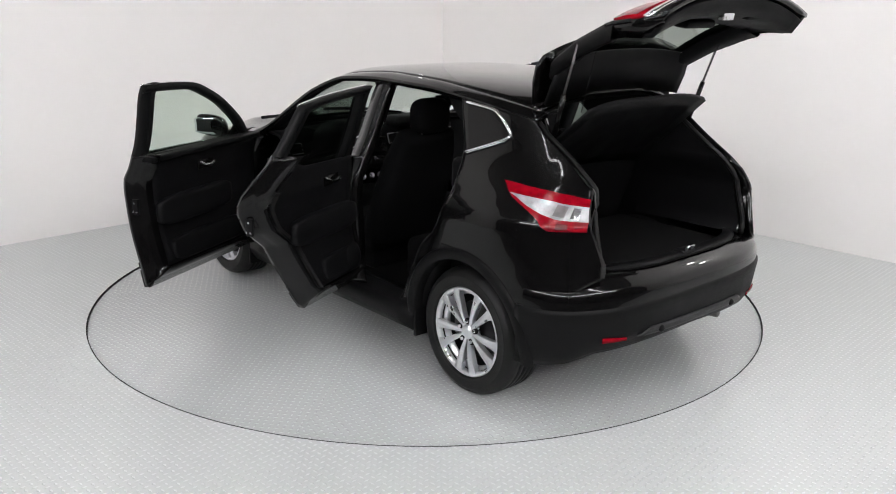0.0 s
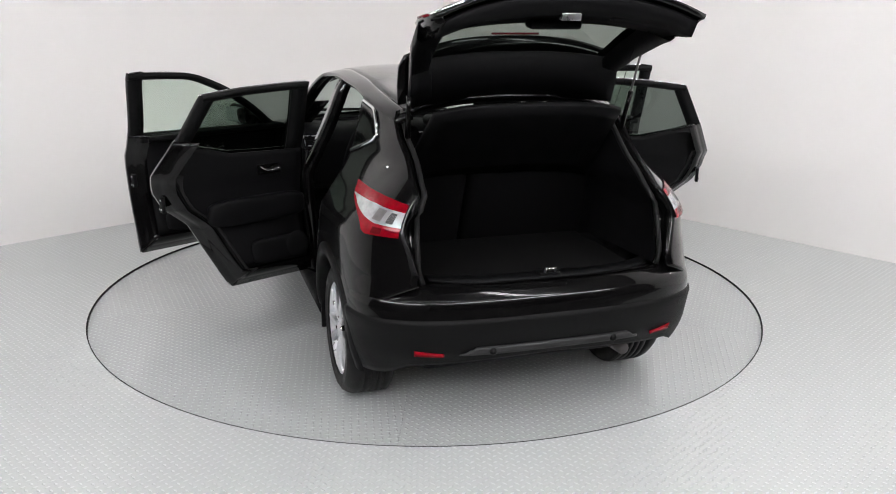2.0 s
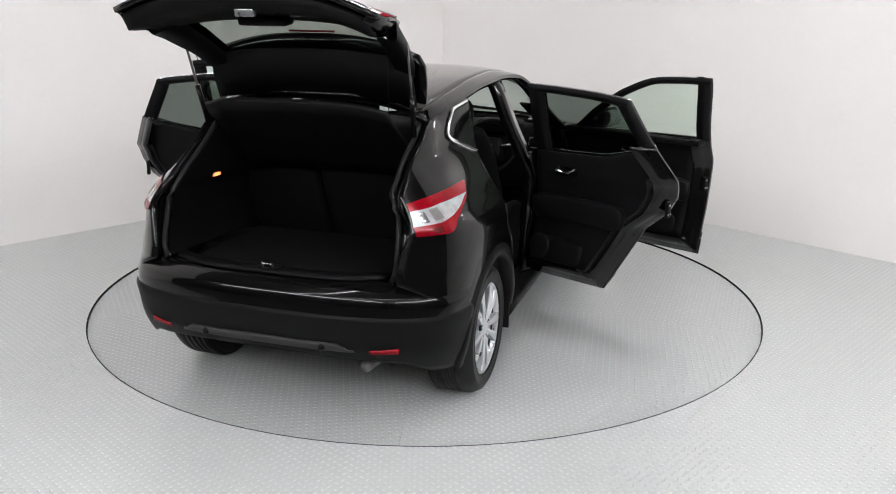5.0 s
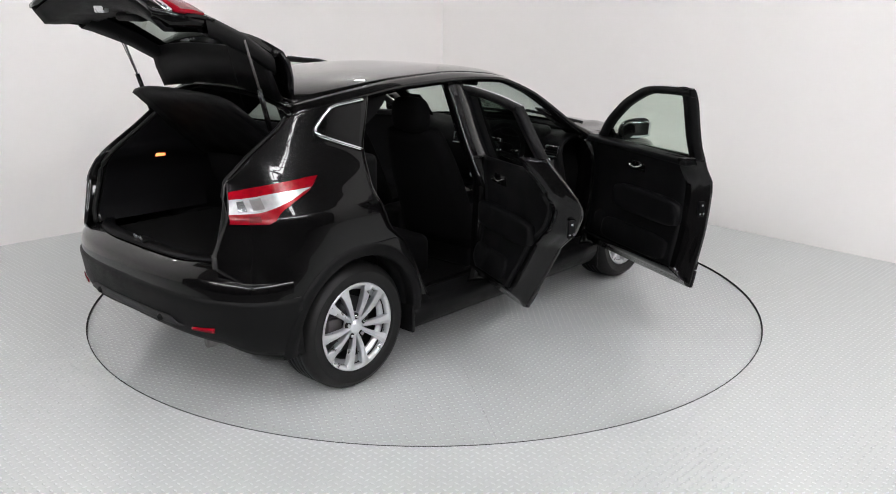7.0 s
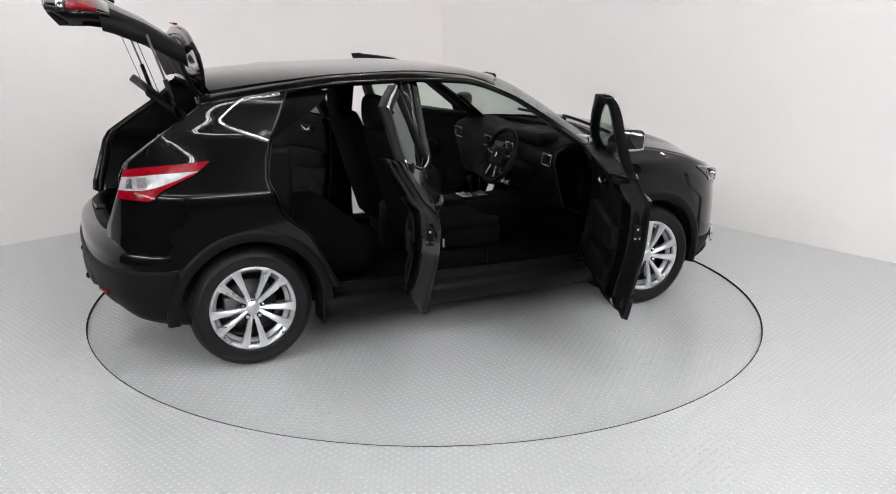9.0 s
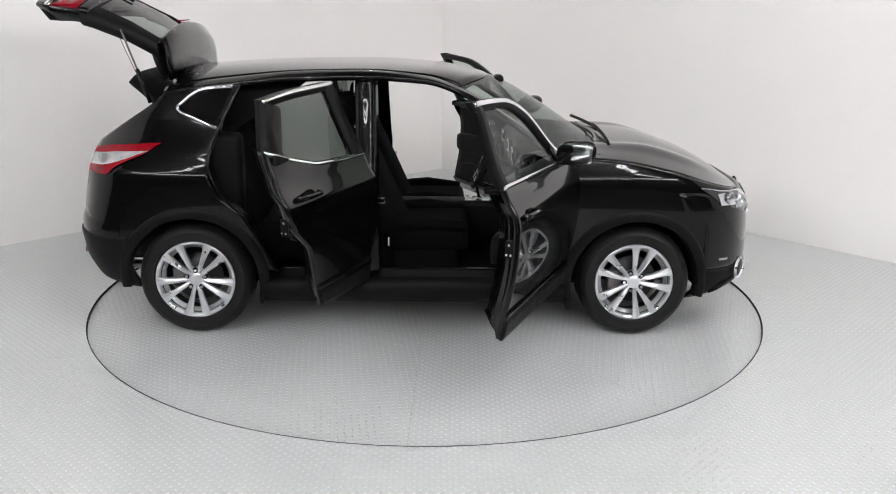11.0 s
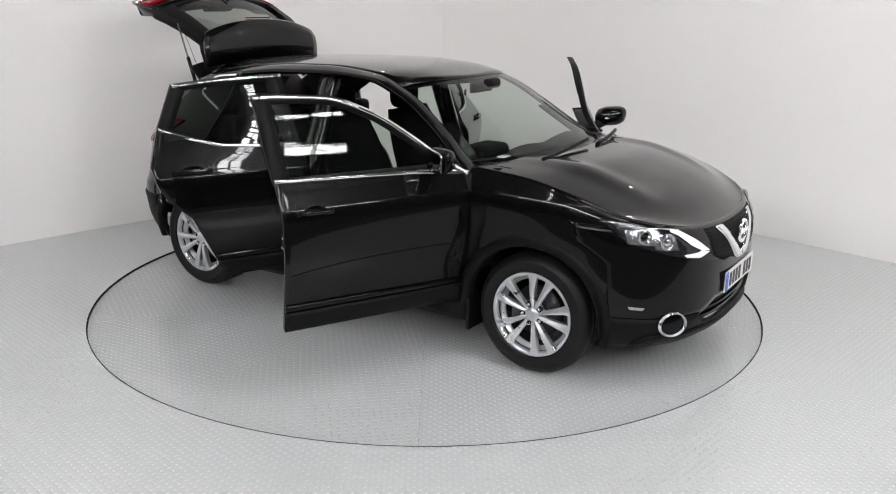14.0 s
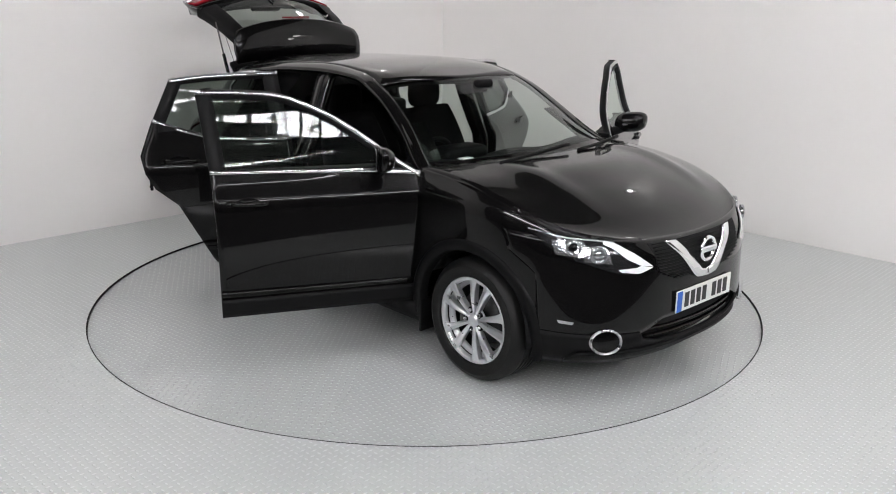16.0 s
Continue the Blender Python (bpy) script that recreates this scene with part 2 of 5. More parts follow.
tagged(part("hall_floor", bm, HALL, None, smooth=False), label="unseen dark floor added behind the camera to darken reflections", category="floor", kind="structure")
bm = boxed(-13, 13, -13, 13, ROOM_H, ROOM_H + 0.1)
tagged(part("ceiling", bm, CEIL, None, smooth=False), label="dark hall ceiling with roof lights", category="ceiling", kind="structure")


def skylight(m, length, width, name, label):
    """A long light: a bright pane with dark glazing bars before it, looking along its own -z."""
    root = tagged(new(name), label=label, category="skylight" if name == "skylight" else "window", group=name + "s of the hall")
    root.matrix_basis = m
    part("pane", boxed(-length / 2, length / 2, -width / 2, width / 2, -0.02, 0.0), SKYPANE, root, smooth=False)
    n = int(length / 0.45)
    for i in range(n + 1):
        u = -length / 2 + i * length / n
        part("glazing_bar", boxed(u - 0.03, u + 0.03, -width / 2, width / 2, -0.09, -0.024), BEAM, root, smooth=False)
    for v in (-width / 2, 0, width / 2):
        part("long_bar", boxed(-length / 2, length / 2, v - 0.015, v + 0.015, -0.11, -0.092), BEAM, root, smooth=False)


for x, y, l, w, a in ((-3.4, -4.2, 6.0, 0.17, 44), (3.4, -4.2, 7.5, 0.33, -47), (0.0, -7.0, 7.0, 0.22, 0)):
    skylight(pose(x, y, ROOM_H - 0.02, 0, 0, a), l, w, "skylight", "long bright roof light with dark glazing bars")
for a, z_axis in (((C1 + C3) / 2, DIR_L), ((C2 + C3) / 2, DIR_R)):
    zv = Vector((*z_axis, 0))
    xv = Vector((0, 0, 1)).cross(zv)
    m = Matrix((xv, Vector((0, 0, 1)), zv)).transposed().to_4x4()
    m.translation = Vector((*a, 4.5)) - zv * 0.03
    skylight(m, 9.0, 0.50, "window", "high bright glazed strip with dark glazing bars")


def spot_lamp(x, y, z):
    """A small round lamp high on the wall, on a short arm."""
    root = tagged(new("spot_lamp"), label="small round bright spot lamp high on the wall", category="lamp", group="wall spots")
    wall_n = Vector((-0.735, -0.679, 0)) if x > 0.16 else Vector((0.689, -0.725, 0))
    root.matrix_basis = Matrix.Translation((x, y, z))
    part("arm", tube([-wall_n * 0.30, Vector((0, 0, 0.02))], 0.015, 8), BEAM, root)
    b1 = bmesh.new()
    bmesh.ops.create_cone(b1, cap_ends=True, segments=20, radius1=0.085, radius2=0.06, depth=0.12, matrix=Matrix.Translation((0, 0, 0.07)))
    part("housing", b1, BEAM, root)
    b2 = bmesh.new()
    bmesh.ops.create_uvsphere(b2, u_segments=16, v_segments=8, radius=0.06)
    part("bulb", b2, SPOT, root)


def on_wall(k, z, right):
    p = CORNER + (DIR_R if right else DIR_L) * k
    n = Vector((-0.735, -0.679)) if right else Vector((0.689, -0.725))
    return (*(p + n * 0.30), z)


for k, z, right in ((5.9, 3.0, True), (6.2, 2.75, True), (1.3, 3.7, False), (4.2, 3.4, True), (5.5, 3.4, False)):
    spot_lamp(*on_wall(k, z, right))

# ------------------------------------------------------------------ turntable
TURN = [(0.0, 129.48), (0.5, 123.8), (1.0, 118.05), (1.5, 112.34), (2.0, 106.48), (2.5, 100.55), (3.0, 94.58), (3.5, 88.65),
        (4.0, 82.65), (6.5, 52.67), (7.0, 46.70), (7.5, 40.86), (8.0, 35.04), (8.5, 29.24), (9.0, 23.43), (11.5, -6.22),
        (12.0, -11.97), (12.5, -17.70), (13.0, -23.5), (13.5, -29.31), (14.0, -35.05), (14.5, -40.55), (15.0, -44.80),
        (15.5, -47.15), (16.0, -47.98)]
OFF = (-0.0681, 0.0396, 0.0)
DECK = -0.012

turntable = tagged(new("turntable"), label="round light grey tread plate turntable flush with the floor", category="turntable")
plate_mesh = None
for k in range(10):
    if plate_mesh is None:
        bm = bmesh.new()
        arc_ = [(0.0, 0.0)] + [((RING - 0.0028) * math.cos(radians(a)), (RING - 0.0028) * math.sin(radians(a))) for a in np.linspace(0, 36, 25)]
        vs = [bm.verts.new((x, y, 0)) for x, y in arc_]
        bm.faces.new(vs)
        for ang in (0, 36):
            n_ = Vector((math.sin(radians(ang)), -math.cos(radians(ang)), 0)) * (1 if ang == 0 else -1)
            bmesh.ops.bisect_plane(bm, geom=bm.verts[:] + bm.edges[:] + bm.faces[:], plane_co=-n_ * 0.0005, plane_no=n_, clear_outer=True)
        r_ = bmesh.ops.extrude_face_region(bm, geom=bm.faces[:])
        for v in r_["geom"]:
            if isinstance(v, bmesh.types.BMVert):
                v.co.z -= 0.012
        bmesh.ops.recalc_face_normals(bm, faces=bm.faces)
        plate_mesh = mesh_of("deck_plate", bm, TABLEMAT, False)
    ob = new("deck_plate", plate_mesh)
    ob.parent = turntable
    ob.matrix_basis = pose(0, 0, 0, 0, 0, 16 + 36 * k)

# ------------------------------------------------------------------ the car's form: x ahead, y to its left, z up
car = tagged(new("car"), label="black five-door crossover car with all doors and tailgate open", category="car")

WIDTH = curve([(0.20, 0.80), (0.30, 0.855), (0.42, 0.880), (0.56, 0.886), (0.70, 0.893), (0.82, 0.902), (0.92, 0.906), (0.985, 0.899), (1.025, 0.876),
               (1.065, 0.852), (1.12, 0.828), (1.20, 0.788), (1.35, 0.724), (1.47, 0.676), (1.53, 0.640), (1.60, 0.56)])
FRONT = curve([(0.20, 2.02), (0.28, 2.12), (0.40, 2.170), (0.52, 2.168), (0.66, 2.160), (0.78, 2.140), (0.88, 2.075), (0.95, 2.01), (1.05, 1.85), (1.15, 1.6)])
REAR = curve([(0.28, -2.04), (0.36, -2.085), (0.46, -2.112), (0.62, -2.118), (0.70, -2.115), (0.80, -2.10), (1.00, -2.085), (1.15, -2.04), (1.30, -1.92), (1.45, -1.76), (1.55, -1.66)])
PF, QF = 4.5, 2.6
TAIL_POWER = curve([(0.25, 2.4), (0.62, 2.5), (0.85, 3.0), (1.60, 3.0)])
REAR_POWER = curve([(0.25, 8.5), (0.62, 8.5), (0.78, 6.0), (0.95, 4.7), (1.60, 4.7)])


def smooth(a, b, t):
    t = min(1, max(0, (t - a) / (b - a)))
    return t * t * (3 - 2 * t)


def side(x, z):
    """Half width of the body at a place along it and a height."""
    w = WIDTH(z)
    if x > 0.9:
        u = min(1, (x - 0.9) / (FRONT(z) - 0.9))
        w *= (1 - u ** PF) ** (1 / QF)
    elif x < -0.9:
        u = min(1, (-0.9 - x) / (-0.9 - REAR(z)))
        w *= (1 - u ** REAR_POWER(z)) ** (1 / TAIL_POWER(z))
    up = smooth(1.02, 1.28, z)
    w *= 1 - up * 0.085 * max(0, min(1.3, (-x - 0.5) / 0.9)) ** 1.4
    w *= 1 - up * 0.05 * max(0, min(1.3, (x - 0.1) / 0.8)) ** 1.4
    return w


def nose(t, z):
    """The body's face at an angle t (degrees, 0 ahead, 90 to the left) and a height."""
    a = radians(abs(t))
    return Vector((0.9 + (FRONT(z) - 0.9) * max(0, math.cos(a)) ** (2 / PF), math.copysign(WIDTH(z) * math.sin(a) ** (2 / QF), t), z))


def tail(t, z):
    a = radians(abs(t))
    return Vector((-0.9 + (REAR(z) + 0.9) * max(0, math.cos(a)) ** (2 / REAR_POWER(z)), math.copysign(WIDTH(z) * math.sin(a) ** (2 / TAIL_POWER(z)), t), z))


def nose_t(y, z):
    return math.copysign(math.degrees(math.asin(min(1, abs(y) / WIDTH(z)) ** (QF / 2))), y)


def nose_tx(x, z):
    return math.degrees(math.acos(min(1, ((x - 0.9) / (FRONT(z) - 0.9))) ** (PF / 2)))


def tail_t(y, z):
    return math.copysign(math.degrees(math.asin(min(1, abs(y) / WIDTH(z)) ** (TAIL_POWER(z) / 2))), y)


def tail_tx(x, z):
    return math.degrees(math.acos(min(1, ((-0.9 - x) / (-0.9 - REAR(z)))) ** (REAR_POWER(z) / 2)))


def side_panel(lines, s, nu=24, proud=0.0, thick=0.03, at=(0, 0, 0), step=0.03):
    """A panel on the body's flank (s: 1 left, -1 right) between lines of (x, z)."""
    rows = [[Vector((x - at[0], s * (side(x, z) + proud) - at[1], z - at[2])) for x, z in r] for r in rows_of(lines, nu, step)]
    return grid_bm(rows, (0, s, 0), thick)


def side_panels(sets, s, nu=24, thick=0.03):
    """Several flank panels in one skin, welded where their lines meet."""
    bm = bmesh.new()
    for lines in sets:
        rs = [resample(l, nu) for l in lines]
        flat = [rs[0]] + [a + (b - a) * (k / 8) for a, b in zip(rs, rs[1:]) for k in range(1, 9)]
        rows = [[Vector((x, s * side(x, z), z)) for x, z in r] for r in flat]
        vs = [[bm.verts.new(p) for p in r] for r in rows]
        for a, b in zip(vs, vs[1:]):
            for i in range(nu - 1):
                bm.faces.new((a[i], a[i + 1], b[i + 1], b[i]))
    bmesh.ops.remove_doubles(bm, verts=bm.verts, dist=4e-4)
    bmesh.ops.recalc_face_normals(bm, faces=bm.faces)
    bm.normal_update()
    if sum((f.normal * f.calc_area() for f in bm.faces), Vector()).y * s < 0:
        bmesh.ops.reverse_faces(bm, faces=bm.faces)
        bm.normal_update()
    bmesh.ops.solidify(bm, geom=bm.faces[:], thickness=thick)
    return bm


def nose_panel(lines, nu=24, proud=0.0, thick=0.02, step=2.0):
    """A panel on the front between lines of (angle, height)."""
    rows = []
    for r in rows_of([[(t / 30, z) for t, z in l] for l in lines], nu, 0.04):
        row = []
        for t, z in r:
            p = nose(t * 30, z)
            row.append(p + Vector((math.cos(radians(t * 30)), math.sin(radians(t * 30)), 0)) * proud)
        rows.append(row)
    return grid_bm(rows, (1, 0, 0), thick)


def tail_panel(lines, nu=24, proud=0.0, thick=0.02, out=(-1, 0, 0)):
    rows = []
    for r in rows_of([[(t / 30, z) for t, z in l] for l in lines], nu, 0.04):
        rows.append([tail(t * 30, z) + Vector((-math.cos(radians(t * 30)), math.sin(radians(t * 30)), 0)) * proud for t, z in r])
    return grid_bm(rows, out, thick)


def strip(line, w0, w1):
    """Two lines, below and above a line of (x, z), for a narrow band."""
    ps = resample(line, 30)
    lo, hi = [], []
    for i, p in enumerate(ps):
        d = ps[min(i + 1, len(ps) - 1)] - ps[max(i - 1, 0)]
        n = np.array([-d[1], d[0]]) / np.linalg.norm(d)
        if n[1] < 0 or (abs(n[1]) < 1e-6 and n[0] < 0):
            n = -n
        lo.append(p + n * w0)
        hi.append(p + n * w1)
    return [lo, hi]


# height of the roof rail and A-pillar over the door openings
RAIL = curve([(-1.75, 1.37), (-1.55, 1.415), (-1.30, 1.46), (-1.05, 1.492), (-0.70, 1.525), (-0.27, 1.536), (0.05, 1.522), (0.32, 1.437), (0.57, 1.292), (0.77, 1.15), (0.94, 1.05)])


def rail(x, s, k):
    """Across the rail: k 0 at the door opening, 1 at the roof or windscreen."""
    z = RAIL(x)
    y = side(x, z)
    return Vector((x, s * (y - 0.085 * k), z + (0.034 - 0.020 * smooth(-0.4, 0.25, x)) * math.sin(k * math.pi / 2)))


# --- roof, rails, windscreen, bonnet
HEAD = 0.26
ROOFC = curve([(-1.60, 1.528), (-1.40, 1.553), (-0.80, 1.586), (-0.30, 1.592), (0.10, 1.572), (0.45, 1.508)])
rows = []
for i in range(31):
    x = HEAD + (-1.47 - HEAD) * i / 30
    a, b = rail(x, 1, 1), rail(x, -1, 1)
    bow = 0.19 * (1 - i / 30) ** 2 - 0.05 * (i / 30) ** 3
    row = []
    for j in range(29):
        v = -1 + j / 14
        k = 1 - abs(v) ** 2.9
        xc = x + bow * (1 - v * v)
        row.append(Vector((xc, b.y + (a.y - b.y) * (v + 1) / 2, a.z + (ROOFC(xc) - a.z) * k)))
    rows.append(row)
part("roof", grid_bm(rows, (0, 0, 1), 0.02), PAINT, car)
part("headlining", grid_bm([[p + Vector((0, 0, -0.035)) for p in r] for r in rows], (0, 0, -1)), TRIM, car, "dark cloth headlining")

for s in (1, -1):
    xs = [0.95 - 2.46 * i / 60 for i in range(61)]
    rows = [[rail(x, s, k / 6) for x in xs] for k in range(7)]
    part("roof_rail", grid_bm(rows, (0, s, 0.3), 0.03), PAINT, car)
    rows = [[rail(x, s, 0) + Vector((0, -s * 0.012 - s * k * 0.03, -0.012 - 0.012 * k)) for x in xs[:52]] for k in range(2)]
    part("door_seal", grid_bm(rows, (0, s, -1), 0.01), PLASTIC, car)

rows = []
for i in range(21):
    u = i / 20
    x = HEAD + (0.935 - HEAD) * u
    a, b = rail(x, 1, 0.98), rail(x, -1, 0.98)
    bow = 0.19 + 0.06 * u
    row = []
    for j in range(25):
        v = -1 + j / 12
        k = 1 - abs(v) ** 2.2
        row.append(Vector((x + bow * k, b.y + (a.y - b.y) * (v + 1) / 2, a.z + (ROOFC(0.45) - rail(HEAD, 1, 1).z) * k * (1 - u) + 0.035 * k * u)))
    rows.append(row)
screen = part("windscreen", grid_bm(rows, (1, 0, 1)), SCREEN, car, "clear greenish windscreen")
screen.visible_shadow = False
part("screen_frit", grid_bm([[p + Vector((0.004, 0, 0.006)) for p in r] for r in rows[18:]], (1, 0, 1)), GLOSS, car, "black lower windscreen band")
part("mirror_pod", box(bmesh.new(), 0.50, 0.56, -0.07, 0.07, 1.44, 1.50, 0.02), TRIM, car)
part("interior_mirror", box(bmesh.new(), 0.44, 0.47, -0.13, 0.11, 1.41, 1.475, 0.012), TRIM, car, "dark interior rear-view mirror")

FTOP = curve([(0.88, 1.098), (1.2, 1.075), (1.5, 1.02), (1.75, 0.945), (1.90, 0.905), (2.05, 0.87)])
CENT = curve([(0.0, 1.135), (0.25, 1.122), (0.5, 1.054), (0.7, 0.966), (0.85, 0.884), (0.94, 0.850), (1.0, 0.835)])
rows = []
for i in range(33):
    u = i / 32
    xe = 0.88 + 1.09 * u
    ze = FTOP(xe)
    ye = side(xe, ze)
    xcen = 1.16 + (2.115 - 1.16) * (1 - (1 - u) ** 1.25)
    row = []
    for j in range(41):
        v = -1 + j / 20
        k = 1 - abs(v) ** 2.5
        ridge = 0.018 * math.exp(-((abs(v) - 0.60) / 0.09) ** 2) * math.sin(min(1, u * 1.2 + 0.1) * math.pi)
        row.append(Vector((xe + (xcen - xe) * (1 - abs(v) ** 2.2), ye * v, ze + (CENT(u) - ze) * k + ridge)))
    rows.append(row)
part("bonnet", grid_bm(rows, (0, 0, 1), 0.02), PAINT, car, "glossy black ribbed bonnet")
NOSE_EDGE = rows[-1]
part("cowl", grid_bm([[p + Vector((-0.10 + 0.12 * k, 0, -0.012)) for p in rows[0][2:39]] for k in range(3)], (0, 0, 1), 0.02), PLASTIC, car, "black plastic scuttle panel")
for y0, y1 in ((0.10, 0.62), (-0.52, 0.06)):
    pts = [(1.215 - 0.16 * abs(y) ** 2.0 + 0.012 - 0.045 * (y - y0) / (y1 - y0), y, 1.142 - 0.025 * abs(y) + 0.03 * (y - y0) / (y1 - y0)) for y in np.linspace(y0, y1, 9)]
    part("wiper", tube(pts, 0.011, 8), PLASTIC, car)

# --- wings, sills, quarter panels, arches
ARCH = 0.40


def arc(cx, r, a0, a1, n=24, cz=0.340):
    return [(cx + r * math.cos(radians(a0 + (a1 - a0) * i / n)), cz + r * math.sin(radians(a0 + (a1 - a0) * i / n))) for i in range(n + 1)]


for s in (1, -1):
    top = [(0.885, FTOP(0.885))] + [(x, FTOP(x)) for x in np.linspace(1.0, 1.95, 14)]
    mid = [(0.868, 0.90), (1.3, 0.90), (1.62, 0.80), (1.76, 0.60)]
    part("front_wing", side_panels([[arc(1.323, ARCH, 110, 14), mid], [mid, [(0.873, 0.97), (1.3, 0.965), (1.68, 0.86), (1.86, 0.70)], top],
                                   [[(0.835, 0.40), (0.85, 0.60), (0.868, 0.90)], arc(1.323, ARCH, 166, 110)]], s, 40), PAINT, car)
    haunch = [(-1.14, 0.855), (-1.4, 0.88), (-1.66, 0.825), (-1.85, 0.780), (-2.02, 0.762)]
    part("quarter_panel", side_panels([[arc(-1.323, ARCH, 72, 162), haunch],
                                       [haunch, [(-1.19, 0.95), (-1.6, 0.93), (-2.015, 0.82)], [(-1.205, 1.05), (-1.6, 1.03), (-1.955, 1.0)],
                                        [(-1.19, 1.15), (-1.6, 1.15), (-1.90, 1.145)], [(-1.15, 1.25), (-1.45, 1.245), (-1.77, 1.235)],
                                        [(-1.09, 1.37), (-1.35, 1.365), (-1.59, 1.352)],
                                        [(-1.03, RAIL(-1.03)), (-1.3, RAIL(-1.3)), (-1.50, RAIL(-1.50))]],
                                       [arc(-1.323, ARCH, 12, 72), [(-0.83, 0.40), (-0.93, 0.60), (-1.01, 0.75), (-1.14, 0.855)]]], s, 40), PAINT, car)
    for cx, name in ((1.323, "front"), (-1.323, "rear")):
        ring_rows = []
        for k, (r, o) in enumerate(((0.385, -0.05), (0.388, 0.0), (0.395, 0.011), (0.435, 0.013), (0.449, 0.007), (0.453, -0.004))):
            ring_rows.append([Vector((x, s * (max(side(min(max(x, -1.85), 1.8), max(z, 0.3)), 0.80) + o), z)) for x, z in arc(cx, r, -14 if name == "front" else -8, 192 if name == "front" else 187, 40)])
        part("wheel_arch_trim", grid_bm(ring_rows, (0, s, 0)), PLASTIC, car, "matt black plastic wheel arch moulding")
        liner = [[Vector((x, s * y, z)) for x, z in arc(cx, 0.388, *((-6, 150) if name == "front" else (-6, 148)), 28)] for y in (0.86, 0.52)]
        part("arch_liner", grid_bm(liner, (0, 0, -1), 0.008), PLASTIC, car)
        part("mud_flap", boxed(cx - 0.405 if name == "front" else cx + 0.385, cx - 0.385 if name == "front" else cx + 0.405, min(s * 0.70, s * 0.875), max(s * 0.70, s * 0.875), 0.20 if name == "rear" else 0.17, 0.36, 0.006), PLASTIC, car)
    sill = []
    for y, z in ((0.70, 0.20), (0.83, 0.205), (0.865, 0.25), (0.885, 0.30), (0.875, 0.335), (0.84, 0.35), (0.80, 0.355), (0.79, 0.39), (0.74, 0.395), (0.70, 0.33)):
        sill.append([Vector((x, s * y, z)) for x in np.linspace(0.90, -0.92, 12)])
    part("sill", grid_bm(sill, (0, s, 0.3), 0.01), PLASTIC, car, "black plastic sill moulding")
    part("tread_strip", boxed(-0.8, 0.85, min(s * 0.742, s * 0.785), max(s * 0.742, s * 0.785), 0.393, 0.402, 0.003), GLOSS, car)
    # B-pillar and aperture skins
    rows = [[Vector((x + (-0.03) * (z - 0.4), s * (side(x, z) - d), z)) for z in np.linspace(0.37, 1.535, 24)] for x, d in ((-0.345, 0.10), (-0.325, 0.04), (-0.225, 0.035), (-0.20, 0.10))]
    part("centre_pillar", grid_bm(rows, (0, s, 0), 0.03), PAINT, car)
    rows = [[Vector((x, s * (side(x, z) - d), z)) for x, z in ((0.84, 0.38), (0.865, 0.6), (0.885, 0.85), (0.88, 1.05), (0.79, 1.13), (0.58, 1.28))] for d in (0.02, 0.09, 0.20)]
    part("hinge_pillar", grid_bm(rows, (-1, 0, 0), 0.01), PAINT, car)
    rows = [[Vector((x, s * (side(x, z) - d), z)) for x, z in resample([(-0.80, 0.39), (-0.83, 0.42), (-1.0, 0.745), (-1.13, 0.86), (-1.205, 1.05), (-1.15, 1.24), (-1.03, 1.492)], 24)] for d in (0.0, 0.02, 0.03, 0.09, 0.12)]
    part("rear_door_jamb", grid_bm(rows, (1, 0, 0), 0.006), PAINT, car)
    for z in (0.60, 0.97):
        part("door_hinge", boxed(0.865, 0.915, min(s * 0.76, s * 0.815), max(s * 0.76, s * 0.815), z - 0.03, z + 0.03, 0.006), PAINT, car)
        part("door_hinge", boxed(-0.285, -0.235, min(s * 0.80, s * 0.85), max(s * 0.80, s * 0.85), z - 0.03, z + 0.03, 0.006), PAINT, car)
    part("striker", tube([(-0.21, s * 0.80, 0.84), (-0.185, s * 0.80, 0.84), (-0.185, s * 0.80, 0.81), (-0.21, s * 0.80, 0.81)], 0.006, 8), SATIN, car)
    # quarter window
    win = [[(-1.18, 1.250), (-1.39, 1.328)], [(-1.13, 1.36), (-1.395, 1.352)], [(-1.088, 1.465), (-1.26, 1.445)]]
    part("quarter_window", side_panel(win, s, 12, 0.004, 0.0), GLOSS, car, "dark tinted quarter window")
    edge = [(-1.17, 1.238), (-1.29, 1.282), (-1.385, 1.32), (-1.41, 1.338), (-1.405, 1.355), (-1.35, 1.405), (-1.29, 1.446), (-1.25, 1.457), (-1.08, 1.474)]
    path = [Vector((x, s * (side(x, z) + 0.006), z)) for x, z in resample(edge, 40)]
    part("chrome_trim", tube(path, 0.010, 8), CHROME, car, "chrome quarter window surround")

# --- front end
ty = nose_t
tmax = nose_tx(1.74, 0.6)
ka, kb, kc = ty(0.33, 0.46), ty(0.40, 0.42), ty(0.46, 0.40)
part("front_bumper", nose_panel([[(-tmax, 0.40), (-kc, 0.40), (-kb, 0.425), (-ka, 0.458), (0, 0.468), (ka, 0.458), (kb, 0.425), (kc, 0.40), (tmax, 0.40)], [(-tmax, 0.56), (0, 0.56), (tmax, 0.56)], [(-tmax, 0.70), (0, 0.70), (tmax, 0.70)],
                                 [(-tmax - 8, 0.80), (0, 0.80), (tmax + 8, 0.80)], [(-tmax - 8, 0.90), (-48, 0.885), (0, 0.855), (48, 0.885), (tmax + 8, 0.90)]], 80, 0.004), PAINT, car)
